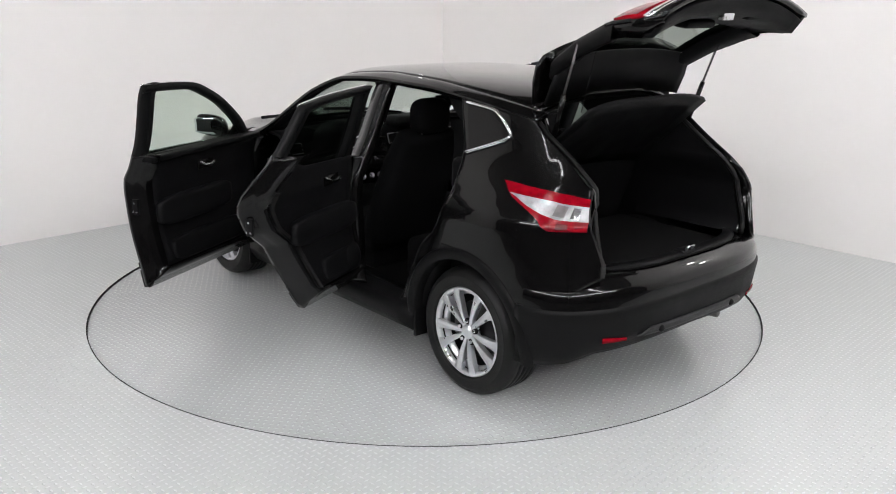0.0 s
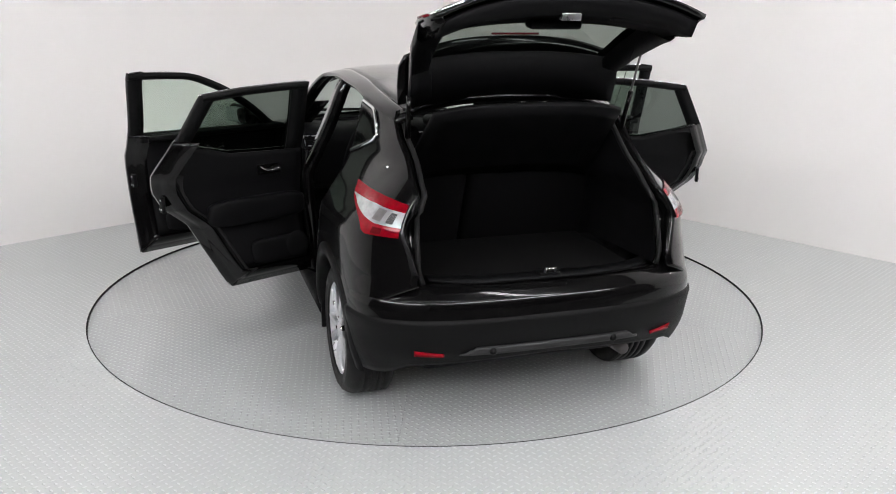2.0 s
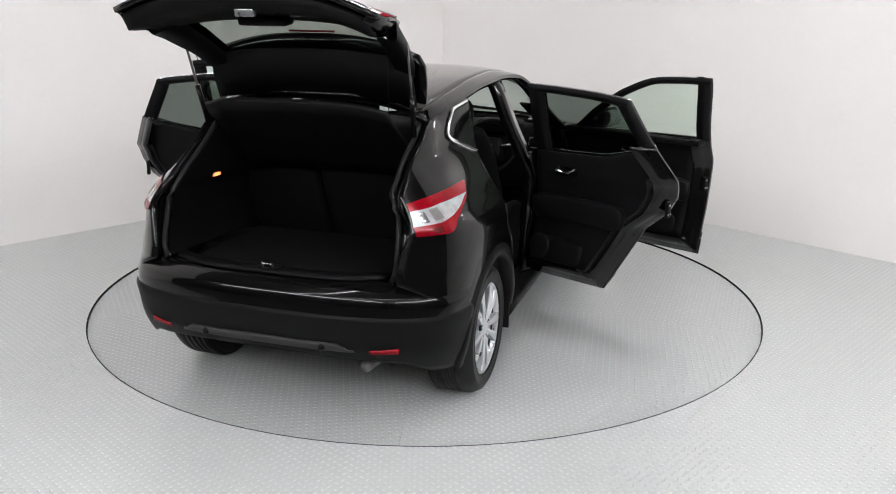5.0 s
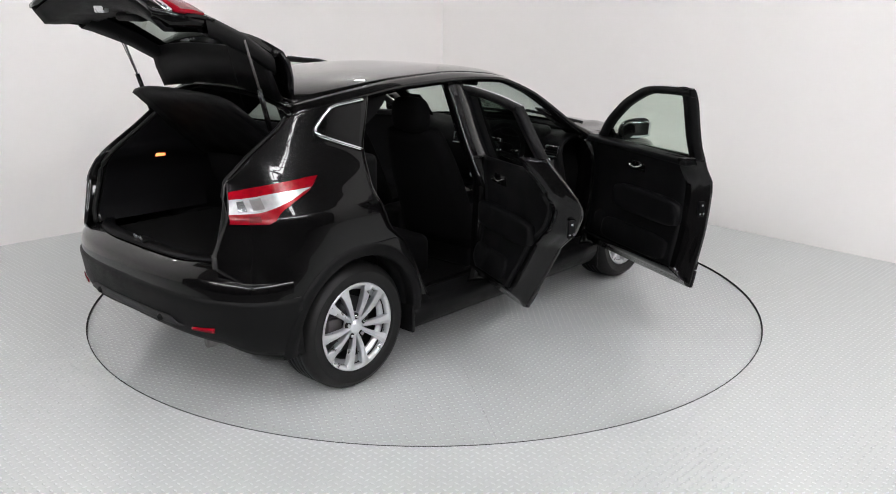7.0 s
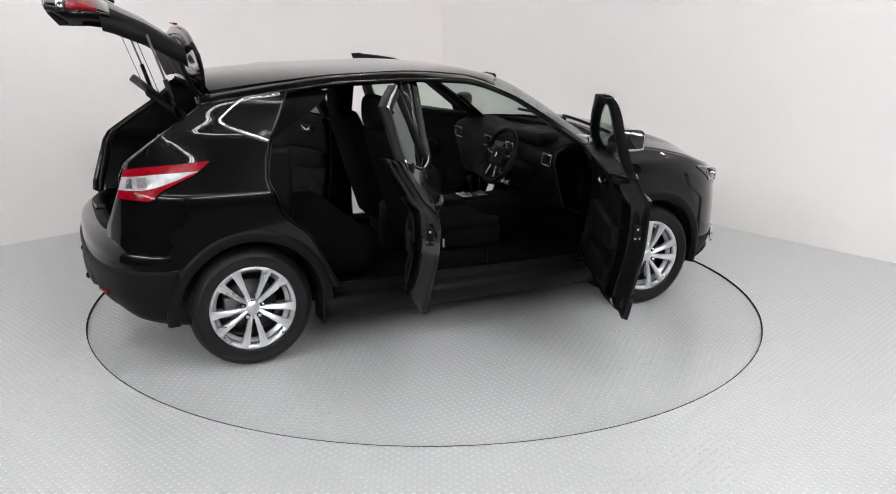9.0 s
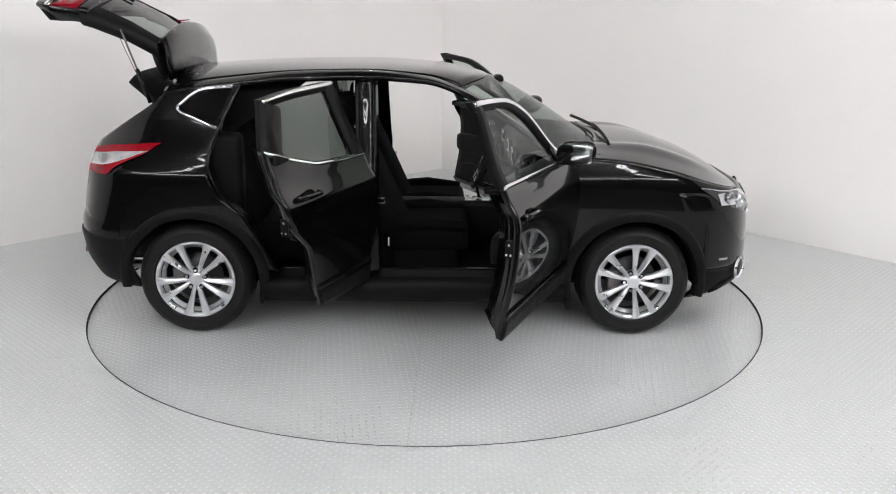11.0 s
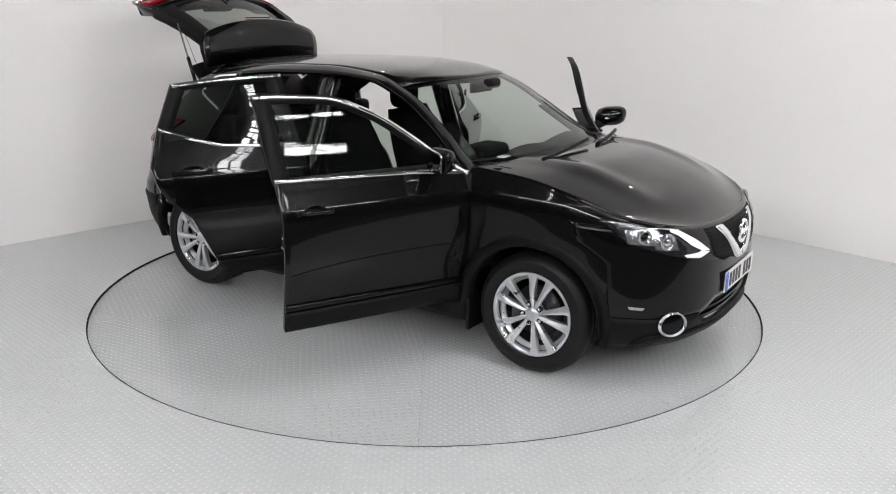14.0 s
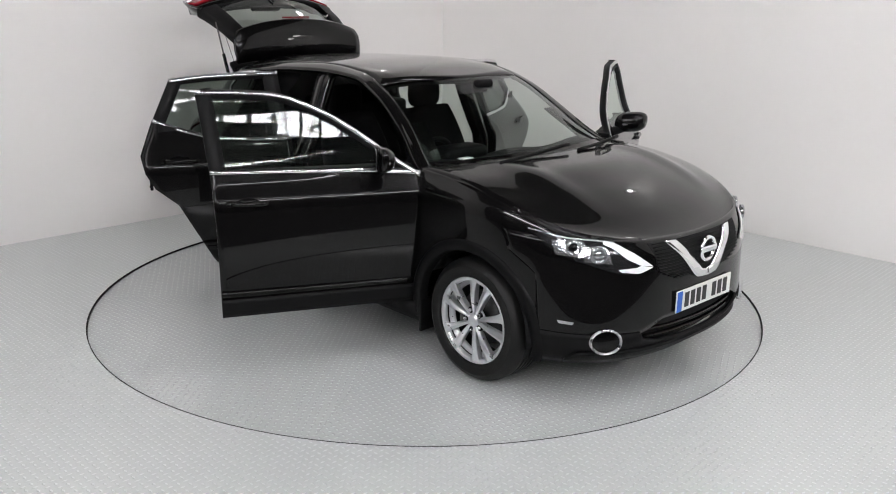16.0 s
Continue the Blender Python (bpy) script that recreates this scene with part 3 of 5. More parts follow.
part("front_lower_bumper", nose_panel([[(-tmax, 0.21), (-40, 0.215), (0, 0.23), (40, 0.215), (tmax, 0.21)], [(-tmax, 0.29), (-40, 0.28), (0, 0.265), (40, 0.28), (tmax, 0.29)], [(-tmax, 0.41), (-kc, 0.405), (-ty(0.44, 0.37), 0.36), (-ka, 0.325), (0, 0.312), (ka, 0.325), (ty(0.44, 0.37), 0.36), (kc, 0.405), (tmax, 0.41)]], 80, 0.006), PLASTIC, car, "matt black lower front bumper")
# Dark sheet set behind the opening as its shade.
part("lower_grille", nose_panel([[(-kc, 0.30), (0, 0.28), (kc, 0.30)], [(-kc, 0.39), (0, 0.39), (kc, 0.39)], [(-kc, 0.44), (0, 0.49), (kc, 0.44)]], 40, -0.055, 0.0), GAP_SHADE, car, "dark lower air intake")
for zz in (0.352, 0.398):
    kk = ty(0.42, zz) - 1
    part("grille_slat", nose_panel([[(-kk, zz), (0, zz - 0.012), (kk, zz)], [(-kk, zz + 0.012), (0, zz), (kk, zz + 0.012)]], 40, -0.022, 0.02), GLOSS, car)
part("front_lip", nose_panel([[(-54, 0.228), (0, 0.232), (54, 0.228)], [(-54, 0.258), (0, 0.270), (54, 0.258)], [(-50, 0.300), (0, 0.302), (50, 0.300)]], 50, 0.026, 0.024), PLASTIC, car)
g0, g1 = ty(0.36, 0.72), ty(0.40, 0.84)
part("upper_grille", nose_panel([[(-g0, 0.70), (0, 0.63), (g0, 0.70)], [(-g1, 0.845), (0, 0.835), (g1, 0.845)]], 40, 0.006, 0.0), GAP_SHADE, car, "dark honeycomb grille")
for z in np.linspace(0.655, 0.835, 13):
    w = ty(0.16 + 0.22 * smooth(0.60, 0.72, z), z)
    part("grille_slat", nose_panel([[(-w, z), (0, z), (w, z)], [(-w, z + 0.005), (0, z + 0.005), (w, z + 0.005)]], 30, 0.012, 0.005), TRIM, car)
for s in (1, -1):
    bar = [[(ty(y, z) * s, z) for y, z in line] for line in ([(0.290, 0.846), (0.19, 0.744), (0.112, 0.655), (0.085, 0.633), (0.0, 0.626)], [(0.222, 0.842), (0.135, 0.752), (0.070, 0.690), (0.048, 0.668), (0.0, 0.660)])]
    part("chrome_grille_bar", nose_panel(bar, 30, 0.024, 0.03), CHROME, car, "broad chrome grille chevron")
    # headlamp
    h = lambda y, z: (ty(y, z) * s, z)
    x_ = lambda x, z: (nose_tx(x, z) * s, z)
    low = [x_(1.68, 0.916), x_(1.741, 0.882), x_(1.815, 0.825), h(0.742, 0.787), h(0.687, 0.760), h(0.591, 0.725), h(0.485, 0.709), h(0.405, 0.733)]
    high = [x_(1.68, 0.922), x_(1.741, 0.913), x_(1.79, 0.900), h(0.741, 0.888), h(0.66, 0.880), h(0.572, 0.866), h(0.496, 0.812), h(0.402, 0.741)]
    lamp = part("headlamp", nose_panel([low, [((a + c_) / 2, (b_ + d_) / 2) for (a, b_), (c_, d_) in zip(low, high)], high], 40, 0.008, 0.0), LAMPBOX, car, "clear headlamp with projector and light guide")
    for y, z, r, m in ((0.741, 0.845, 0.036, GLOSS), (0.661, 0.815, 0.040, LAMPBOWL)):
        p = nose(ty(y, z) * s, z)
        place = Matrix.Translation(p + Vector((0.006, s * 0.004, 0))) @ Matrix.Rotation(radians(-90 + s * 38), 4, "Z")
        bm = lathe([(r * 0.62, 0.003), (r * 0.72, 0.012), (r * 0.95, 0.020), (r * 1.06, 0.016), (r * 1.1, 0.0)], 28)
        bmesh.ops.transform(bm, verts=bm.verts, matrix=place)
        bowl = part("lamp_bowl", bm, LAMPBOWL, lamp)
        bm = lathe([(0.0, 0.016), (r * 0.25, 0.0145), (r * 0.48, 0.010), (r * 0.64, 0.003)], 24)
        bmesh.ops.transform(bm, verts=bm.verts, matrix=place)
        part("projector_lens", bm, m, bowl)
        part("reflector_step", nose_panel([[h(y + 0.055, z - 0.034), h(y - 0.05, z - 0.046)], [h(y + 0.052, z + 0.034), h(y - 0.044, z + 0.036)]], 8, 0.011, 0.0), LAMPBOWL, lamp)
    part("light_guide", nose_panel([[h(0.625, 0.862), h(0.592, 0.842), h(0.540, 0.786), h(0.475, 0.752)], [h(0.617, 0.876), h(0.572, 0.864), h(0.496, 0.810), h(0.404, 0.739)]], 24, 0.014, 0.0), WHITELENS, lamp, "white boomerang light guide")
    part("light_guide", nose_panel([[h(0.575, 0.728), h(0.485, 0.713), h(0.408, 0.735)], [h(0.588, 0.742), h(0.497, 0.744), h(0.472, 0.752)]], 16, 0.014, 0.0), WHITELENS, lamp)
    path = [nose(t, z) + Vector((0.008, s * 0.006, 0.0)) for t, z in resample([(a / 60, b_) for a, b_ in high[:6]], 24) * np.array([60, 1])]
    part("lamp_edge", tube(path, 0.0035, 6), SATIN, lamp)
    p = nose(ty(0.626, 0.374) * s, 0.374) + Vector((0.012, s * 0.009, 0))
    turn = Matrix.Translation(p) @ Matrix.Rotation(radians(-90 + s * 37), 4, "Z")
    bm = lathe([(0.060, -0.004), (0.064, 0.010), (0.069, 0.011), (0.073, -0.004)], 32)
    bmesh.ops.transform(bm, verts=bm.verts, matrix=turn @ Matrix.Diagonal((1.15, 1, 0.92, 1)))
    fog = part("fog_lamp", bm, SATIN, car, "round fog lamp with chrome ring")
    bm = lathe([(0.0, 0.008), (0.035, 0.007), (0.06, 0.0)], 24)
    bmesh.ops.transform(bm, verts=bm.verts, matrix=turn @ Matrix.Diagonal((1.15, 1, 0.92, 1)))
    part("lens", bm, GLOSS, fog)
    part("side_marker", side_panel([[(1.855, 0.462), (1.91, 0.458)], [(1.845, 0.478), (1.918, 0.472)]], s, 8, 0.006, 0.0), CLEARLENS, car, "small clear side marker")

bm = lathe([(0.052, 0.0), (0.054, 0.012), (0.066, 0.012), (0.068, 0.0)], 32)
bmesh.ops.transform(bm, verts=bm.verts, matrix=Matrix.Translation((2.170, 0, 0.765)) @ Matrix.Rotation(radians(-90), 4, "Z"))
badge = part("badge_ring", bm, CHROME, car, "round chrome emblem")
part("badge_bar", boxed(2.168, 2.184, -0.075, 0.075, 0.750, 0.780, 0.004), CHROME, badge)
plate = part("front_plate", boxed(2.1720, 2.1800, -0.26, 0.26, 0.472, 0.585, 0.002), PLATE_W, car, "white number plate with blue end band", smooth=False)
part("plate_band", boxed(2.1802, 2.1825, -0.257, -0.215, 0.475, 0.582), PLATE_B, plate, smooth=False)
for y in (-0.17, -0.115, -0.06, -0.005, 0.09, 0.145, 0.20):
    part("plate_bar", boxed(2.1802, 2.1820, y - 0.019, y + 0.019, 0.490, 0.568), PLATE_K, plate, smooth=False)

# --- rear end
tr = tail_tx(-1.70, 0.5)

def tail_skin(lines, nu=80, thick=0.02):
    """A panel on the tail between lines of (angle, height, how proud)."""
    rows = []
    for r in rows_of([[(t / 30, z, o) for t, z, o in l] for l in lines], nu, 0.04):
        rows.append([tail(t * 30, z) + Vector((-math.cos(radians(t * 30)), math.sin(radians(t * 30)), 0)) * o for t, z, o in r])
    return grid_bm(rows, (-1, 0, 0), thick)


LIP = ((0.628, 0.610, -0.004), (0.625, 0.607, 0.008), (0.618, 0.600, 0.015), (0.604, 0.586, 0.018), (0.57, 0.555, 0.014), (0.52, 0.52, 0.010), (0.47, 0.46, 0.006))
part("rear_bumper", tail_skin([[(-tr, 0.285, -0.012), (-58, 0.33, -0.014), (-45, 0.385, -0.014), (0, 0.425, -0.010), (45, 0.385, -0.014), (58, 0.33, -0.014), (tr, 0.285, -0.012)]]
                             + [[(-tr, zs, o), (-50, zs + (zc - zs) * 0.6, o), (0, zc, o), (50, zs + (zc - zs) * 0.6, o), (tr, zs, o)] for zc, zs, o in LIP[::-1]], 90, 0.03), PLASTIC, car, "matt black rear bumper")
tp = tail_tx(-2.05, 0.72)
UPPER = ((0.605, 0.590, 0.006), (0.675, 0.660, 0.006), (0.705, 0.692, 0.0), (0.722, 0.712, -0.014), (0.738, 0.725, -0.032), (0.752, 0.745, -0.052), (0.760, 0.758, -0.072))
upper = []
for zc, zs, o in UPPER:
    te = tail_tx(-1.74, zs)
    upper.append([(-te, zs, o), (-te * 0.72, zs + (zc - zs) * 0.7, o), (0, zc, o), (te * 0.72, zs + (zc - zs) * 0.7, o), (te, zs, o)])
part("rear_upper_bumper", tail_skin(upper, 60, 0.0), PAINT, car)
rows = [[Vector((tail(t, 0.76).x + 0.068 + d, tail(t, 0.76).y * (0.96 - d * 0.4), 0.758 + h_)) for t in np.linspace(-tp + 2, tp - 2, 40)] for d, h_ in ((0.0, 0.0), (0.012, 0.004), (0.025, -0.012), (0.06, -0.012))]
part("load_sill", grid_bm(rows, (0, 0, 1), 0.01), PAINT, car)
rows = [[Vector((-2.03 + d + 0.10 * (abs(y) / 0.55) ** 4, y, 0.768 + h_)) for y in np.linspace(-0.55, 0.55, 24)] for d, h_ in ((-0.02, 0.0), (0.0, 0.012), (0.05, 0.012), (0.06, -0.06))]
part("sill_trim", grid_bm(rows, (0, 0, 1), 0.01), TRIM, car)
latch = part("latch", boxed(-2.04, -1.98, -0.05, 0.05, 0.775, 0.79, 0.004), PLASTIC, car)
part("latch_loop", tube([(-2.03, -0.025, 0.78), (-2.045, -0.025, 0.81), (-2.045, 0.025, 0.81), (-2.03, 0.025, 0.78)], 0.006, 8), SATIN, latch)
part("rear_diffuser", tail_skin([[(-26, 0.448, 0.0), (0, 0.452, 0.0), (26, 0.448, 0.0)], [(-24, 0.452, 0.018), (0, 0.456, 0.018), (24, 0.452, 0.018)], [(-21, 0.484, 0.020), (0, 0.488, 0.020), (21, 0.484, 0.020)], [(-20, 0.490, 0.004), (0, 0.494, 0.004), (20, 0.490, 0.004)]], 30, 0.01), GREYPLASTIC, car, "grey plastic strip across the rear bumper")
part("under_valance", tail_skin([[(-40, 0.36, -0.10), (0, 0.375, -0.12), (40, 0.36, -0.10)], [(-44, 0.40, -0.02), (0, 0.43, -0.016), (44, 0.40, -0.02)]], 30, 0.01), PLASTIC, car)
for s in (1, -1):
    a, b = tail_t(0.51 * s, 0.455), tail_t(0.635 * s, 0.455)
    part("rear_reflector", tail_panel([[(a, 0.447), (b, 0.450)], [(a, 0.463), (b, 0.476)]], 10, 0.016, 0.006), REDLENS, car, "slim red bumper reflector")
    bm = bmesh.new()
    bmesh.ops.create_uvsphere(bm, u_segments=10, v_segments=6, radius=0.019, matrix=Matrix.Translation(tail(tail_t(0.30 * s, 0.468), 0.468) + Vector((-0.016, 0, 0))))
    part("parking_sensor", bm, PLASTIC, car)
    def lampband(l0, l1, l2=None, pr=0.012):
        return side_panel([l0, l1] if l2 is None else [l0, l1, l2], s, 16, pr, 0.0)
    base = [(-1.953, 0.976), (-1.80, 0.972), (-1.775, 1.004), (-1.745, 1.026), (-1.677, 1.056), (-1.58, 1.094), (-1.49, 1.150)]
    clear0 = [(-1.947, 1.018), (-1.84, 1.024), (-1.812, 1.030), (-1.757, 1.044), (-1.672, 1.070), (-1.60, 1.098), (-1.56, 1.108)]
    clear1 = [(-1.925, 1.080), (-1.83, 1.090), (-1.784, 1.097), (-1.74, 1.100), (-1.672, 1.104), (-1.60, 1.108), (-1.56, 1.110)]
    crown = [(-1.913, 1.112), (-1.84, 1.126), (-1.766, 1.134), (-1.72, 1.138), (-1.634, 1.144), (-1.55, 1.152), (-1.49, 1.154)]
    lamp = part("tail_lamp", lampband(base, clear0), REDLENS, car, "red and clear wraparound tail lamp")
    part("red_band", lampband(clear1, crown), REDLENS, lamp)
    part("clear_band", lampband(clear0, clear1, pr=0.013), CLEARLENS, lamp, "clear indicator lens")
    part("lamp_cell", lampband([(-1.915, 1.030), (-1.885, 1.032)], [(-1.905, 1.072), (-1.88, 1.076)], pr=0.0145), LAMPBOWL, lamp)
    part("lamp_cell", lampband([(-1.862, 1.034), (-1.815, 1.040)], [(-1.858, 1.080), (-1.812, 1.086)], pr=0.0145), STEEL, lamp)
    part("reflector_cell", lampband([(-1.89, 0.984), (-1.845, 0.983)], [(-1.887, 1.008), (-1.845, 1.010)], pr=0.0145), REDDARK, lamp)
    # boot opening flange
    line = [(-2.005, 0.762), (-1.995, 0.84), (-1.95, 1.0), (-1.935, 1.08), (-1.90, 1.145), (-1.77, 1.235), (-1.59, 1.352), (-1.50, RAIL(-1.50)), (-1.47, 1.47)]
    rows = []
    for d, fx in ((0.0, 0.0), (0.012, 0.0), (0.02, 0.015), (0.03, 0.04), (0.045, 0.07)):
        rows.append([Vector((x + fx, s * (side(x, z) - d), z)) for x, z in resample(line, 30)])
    mouth = curve([(0.76, 0.585), (0.82, 0.605), (1.0, 0.600), (1.15, 0.585), (1.30, 0.560), (1.40, 0.545), (1.47, 0.525)])
    for fx, g_ in ((0.045, 0.010), (0.035, 0.0), (0.06, -0.006)):
        rows.append([Vector((x + fx, s * min(mouth(z) + g_, side(x, z) - 0.05), z)) for x, z in resample(line, 30)])
    part("boot_flange", grid_bm(rows, (-1, -s, 0)), GLOSS, car)
    path = [Vector((x + 0.032, s * min(mouth(z), side(x, z) - 0.05), z)) for x, z in resample(line, 30)]
    part("boot_seal", tube(path, 0.013, 8), RUBBER, car)
    part("boot_side_trim", grid_bm([[Vector((x + fx, s * (min(mouth(z), side(x, z) - 0.05) - d), z)) for x, z in resample(line, 20)] for d, fx in ((0.002, 0.055), (0.02, 0.2), (0.04, 0.72))], (0, -s, 0)), TRIM, car)
    part("wheelhouse_trim", box(bmesh.new(), -1.48, -1.04, min(s * 0.58, s * 0.735), max(s * 0.58, s * 0.735), 0.40, 1.20, 0.04), TRIM, car)
    part("gas_strut", tube([(-1.60, s * 0.555, 1.36), (-1.66, s * 0.565, 1.56)], 0.013, 8), GLOSS, car)
    part("strut_rod", tube([(-1.66, s * 0.565, 1.56), (-1.735, s * 0.572, 1.79)], 0.006, 8), STEEL, car)
part("boot_lamp", boxed(-1.60, -1.54, 0.540, 0.552, 1.09, 1.115, 0.003), BOOTGLOW, car, "small lit boot lamp")
part("boot_floor", boxed(-2.0, -1.18, -0.54, 0.54, 0.70, 0.73, 0.01), CARPET, car, "black carpeted boot floor")
part("boot_handle", boxed(-1.93, -1.90, -0.06, 0.06, 0.7295, 0.735, 0.002), PLASTIC, car)
part("floor_pan", boxed(-1.0, 1.0, -0.74, 0.74, 0.30, 0.335), CARPET, car)
part("spare_wheel_well", boxed(-1.90, -1.10, -0.50, 0.50, 0.36, 0.70, 0.04), PLASTIC, car)
part("underbody", boxed(-1.75, 1.9, -0.52, 0.52, 0.24, 0.33, 0.03), PLASTIC, car)
part("exhaust", tube([(-1.6, -0.45, 0.30), (-1.96, -0.45, 0.33)], 0.03, 12), STEEL, car)
part("bulkhead", boxed(1.02, 1.06, -0.78, 0.78, 0.30, 1.10), TRIM, car)
# parcel shelf held up on its cords
rows = [[Vector((-1.28 + (-1.735 + 1.28) * u, y * (1 - 0.09 * u), 1.13 + (1.525 - 1.13) * u - 0.03 * (abs(y) / 0.5) ** 4)) for y in np.linspace(-0.52, 0.52, 14)] for u in np.linspace(0, 1, 8)]
part("parcel_shelf", grid_bm(rows, (0.5, 0, 1), 0.025), TRIM, car, "black parcel shelf lifted by its cords")
for s in (1, -1):
    part("shelf_cord", tube([(-1.68, s * 0.46, 1.47), (-1.79, s * 0.50, 1.79)], 0.002, 5), TRIM, car)

# --- tailgate, hung at the roof's rear edge
HX, HZ, OPEN = -1.50, 1.545, 82.5
GATE_SHIFT = Vector((0.04, 0, -0.008))
gate = new("tailgate")
gate.parent = car
tagged(gate, label="raised black tailgate with rear window")
gate.matrix_basis = Matrix.Translation(GATE_SHIFT) @ pose(HX, 0, HZ, 0, OPEN, 0)


def gate_rows(stations, v0=-1.0, v1=1.0, n=25, inset=0.0):
    """Rows over the shut tailgate: (x, z, half width, bow) at each station, in its own space."""
    rows = []
    for x, z, w, bow in stations:
        rows.append([Vector((x - HX + bow * abs(v) ** 2.5 + inset, w * v, z - HZ - 0.02 * abs(v) ** 3)) for v in np.linspace(v0, v1, n)])
    return rows


SP = [(-1.49, 1.565, 0.565, 0.03), (-1.60, 1.575, 0.572, 0.03), (-1.70, 1.572, 0.568, 0.06), (-1.775, 1.555, 0.545, 0.08), (-1.785, 1.54, 0.53, 0.08), (-1.77, 1.528, 0.525, 0.08), (-1.72, 1.50, 0.515, 0.05)]
part("spoiler", grid_bm(gate_rows(SP), (-0.3, 0, 1), 0.02), PAINT, gate, "glossy black roof spoiler")
SPI = [(-1.49, 1.50, 0.53, 0.03), (-1.60, 1.47, 0.53, 0.03), (-1.72, 1.455, 0.52, 0.04)]
part("spoiler_liner", grid_bm(gate_rows(SPI), (0.5, 0, -1), 0.02), TRIM, gate)
part("brake_lamp", boxed(-1.800 - HX, -1.792 - HX, -0.12, 0.12, 1.515 - HZ, 1.528 - HZ), REDLENS, gate)
GL = [(-1.72, 1.50, 0.44, 0.05), (-1.86, 1.34, 0.465, 0.06), (-1.975, 1.17, 0.48, 0.07)]
pane = part("rear_window", grid_bm(gate_rows(GL), (-1, 0, 0.5)), HATCHGLASS, gate, "tinted rear window")
pane.visible_shadow = False
FR = [(-1.72, 1.50, 0.0, 0.05), (-1.86, 1.34, 0.0, 0.06), (-1.975, 1.17, 0.0, 0.07), (-2.0, 1.12, 0.0, 0.07)]
for s in (1, -1):
    rows = []
    for (x, z, _, bow), wi, wo in zip(FR, (0.43, 0.455, 0.47, 0.47), (0.535, 0.57, 0.60, 0.608)):
        rows.append([Vector((x - HX + bow * (w / 0.6) ** 2.5 + dx, s * w, z - HZ - 0.02 * (w / 0.6) ** 3)) for w, dx in ((wi, 0.0), (wo - 0.02, 0.0), (wo, 0.02), (wo, 0.08), (wo - 0.02, 0.10), (wi + 0.01, 0.09), (wi, 0.05))])
    part("window_frame", grid_bm(rows, (-1, 0, 0)), PLASTIC, gate)
LP = [(-1.975, 1.17, 0.605, 0.07), (-2.01, 1.12, 0.612, 0.085), (-2.05, 1.03, 0.615, 0.10), (-2.075, 0.95, 0.608, 0.11), (-2.098, 0.885, 0.595, 0.11)]
part("lower_panel", grid_bm(gate_rows(LP), (-1, 0, 0), 0.02), PAINT, gate)
LI = [(-1.905, 1.155, 0.57, 0.06), (-1.935, 1.08, 0.585, 0.07), (-1.955, 0.99, 0.58, 0.08), (-1.975, 0.93, 0.57, 0.09), (-2.05, 0.888, 0.56, 0.10)]
part("inner_trim", grid_bm(gate_rows(LI), (1, 0, 0), 0.02), TRIM, gate)
part("inner_trim_top", grid_bm(gate_rows([(-1.905, 1.155, 0.57, 0.06), (-1.975, 1.17, 0.57, 0.07)]), (0, 0, 1), 0.01), TRIM, gate)
for s in (1, -1):
    edge = [[Vector((x - HX + bow, s * w, z - HZ - 0.02)) for x, z, w, bow in LP], [Vector((x - HX + bow, s * w, z - HZ - 0.02)) for x, z, w, bow in ((-1.905, 1.155, 0.57, 0.06), (-1.92, 1.12, 0.58, 0.07), (-1.935, 1.06, 0.585, 0.07), (-1.955, 0.98, 0.58, 0.08), (-2.05, 0.888, 0.56, 0.10))]]
    part("gate_edge", grid_bm(edge, (0, s, 0), 0.008), PAINT, gate)
    st = [(-2.015, 1.115, 0.614, 0.085), (-2.03, 1.07, 0.616, 0.09), (-2.05, 1.02, 0.617, 0.10), (-2.065, 0.975, 0.613, 0.105)]
    rows = [[p + Vector((-0.008, 0, 0)) for p in r] for r in gate_rows(st, 0.55 * s, 1.0 * s, 10)]
    part("gate_lamp", grid_bm(rows, (-1, 0, 0), 0.01), REDLENS, gate, "red inner tail lamp")
part("chrome_strip", grid_bm([[p + Vector((-0.012, 0, 0)) for p in r] for r in gate_rows([(-2.068, 0.965, 0.612, 0.105), (-2.078, 0.935, 0.606, 0.11)])], (-1, 0, 0), 0.012), CHROME, gate)
part("gate_latch", boxed(-1.985 - HX, -1.950 - HX, -0.045, 0.045, 0.925 - HZ, 0.955 - HZ, 0.006), SATIN, gate, "bright metal latch")
# Solid dark block painted as the shade of the pull recess.
part("pull_recess", boxed(-1.97 - HX, -1.947 - HX, -0.34, -0.20, 0.945 - HZ, 0.985 - HZ, 0.008), GAP_SHADE, gate)
part("rear_wiper_motor", boxed(-1.93 - HX, -1.89 - HX, -0.12, 0.12, 1.06 - HZ, 1.14 - HZ, 0.015), TRIM, gate)
part("wiper_stub", tube([(-1.99 - HX, 0.0, 1.17 - HZ), (-1.95 - HX, 0.0, 1.23 - HZ)], 0.008, 8), PLASTIC, gate)

# --- doors
FH, RH = (0.91, 0.83), (-0.25, 0.85)
FD_TOP = [(0.90, 1.065), (0.83, 1.103)] + [(x, RAIL(x) - 0.012) for x in np.linspace(0.74, -0.335, 26)]
FD_BELT = [(0.885, 1.080), (0.55, 1.108), (0.1, 1.122), (-0.29, 1.130)]
RD_BELT = [(-0.305, 1.125), (-0.55, 1.128), (-0.78, 1.142), (-0.95, 1.185), (-1.125, 1.245)]
RD_TOP = [(x, RAIL(x) - 0.012) for x in np.linspace(-0.35, -1.01, 18)]


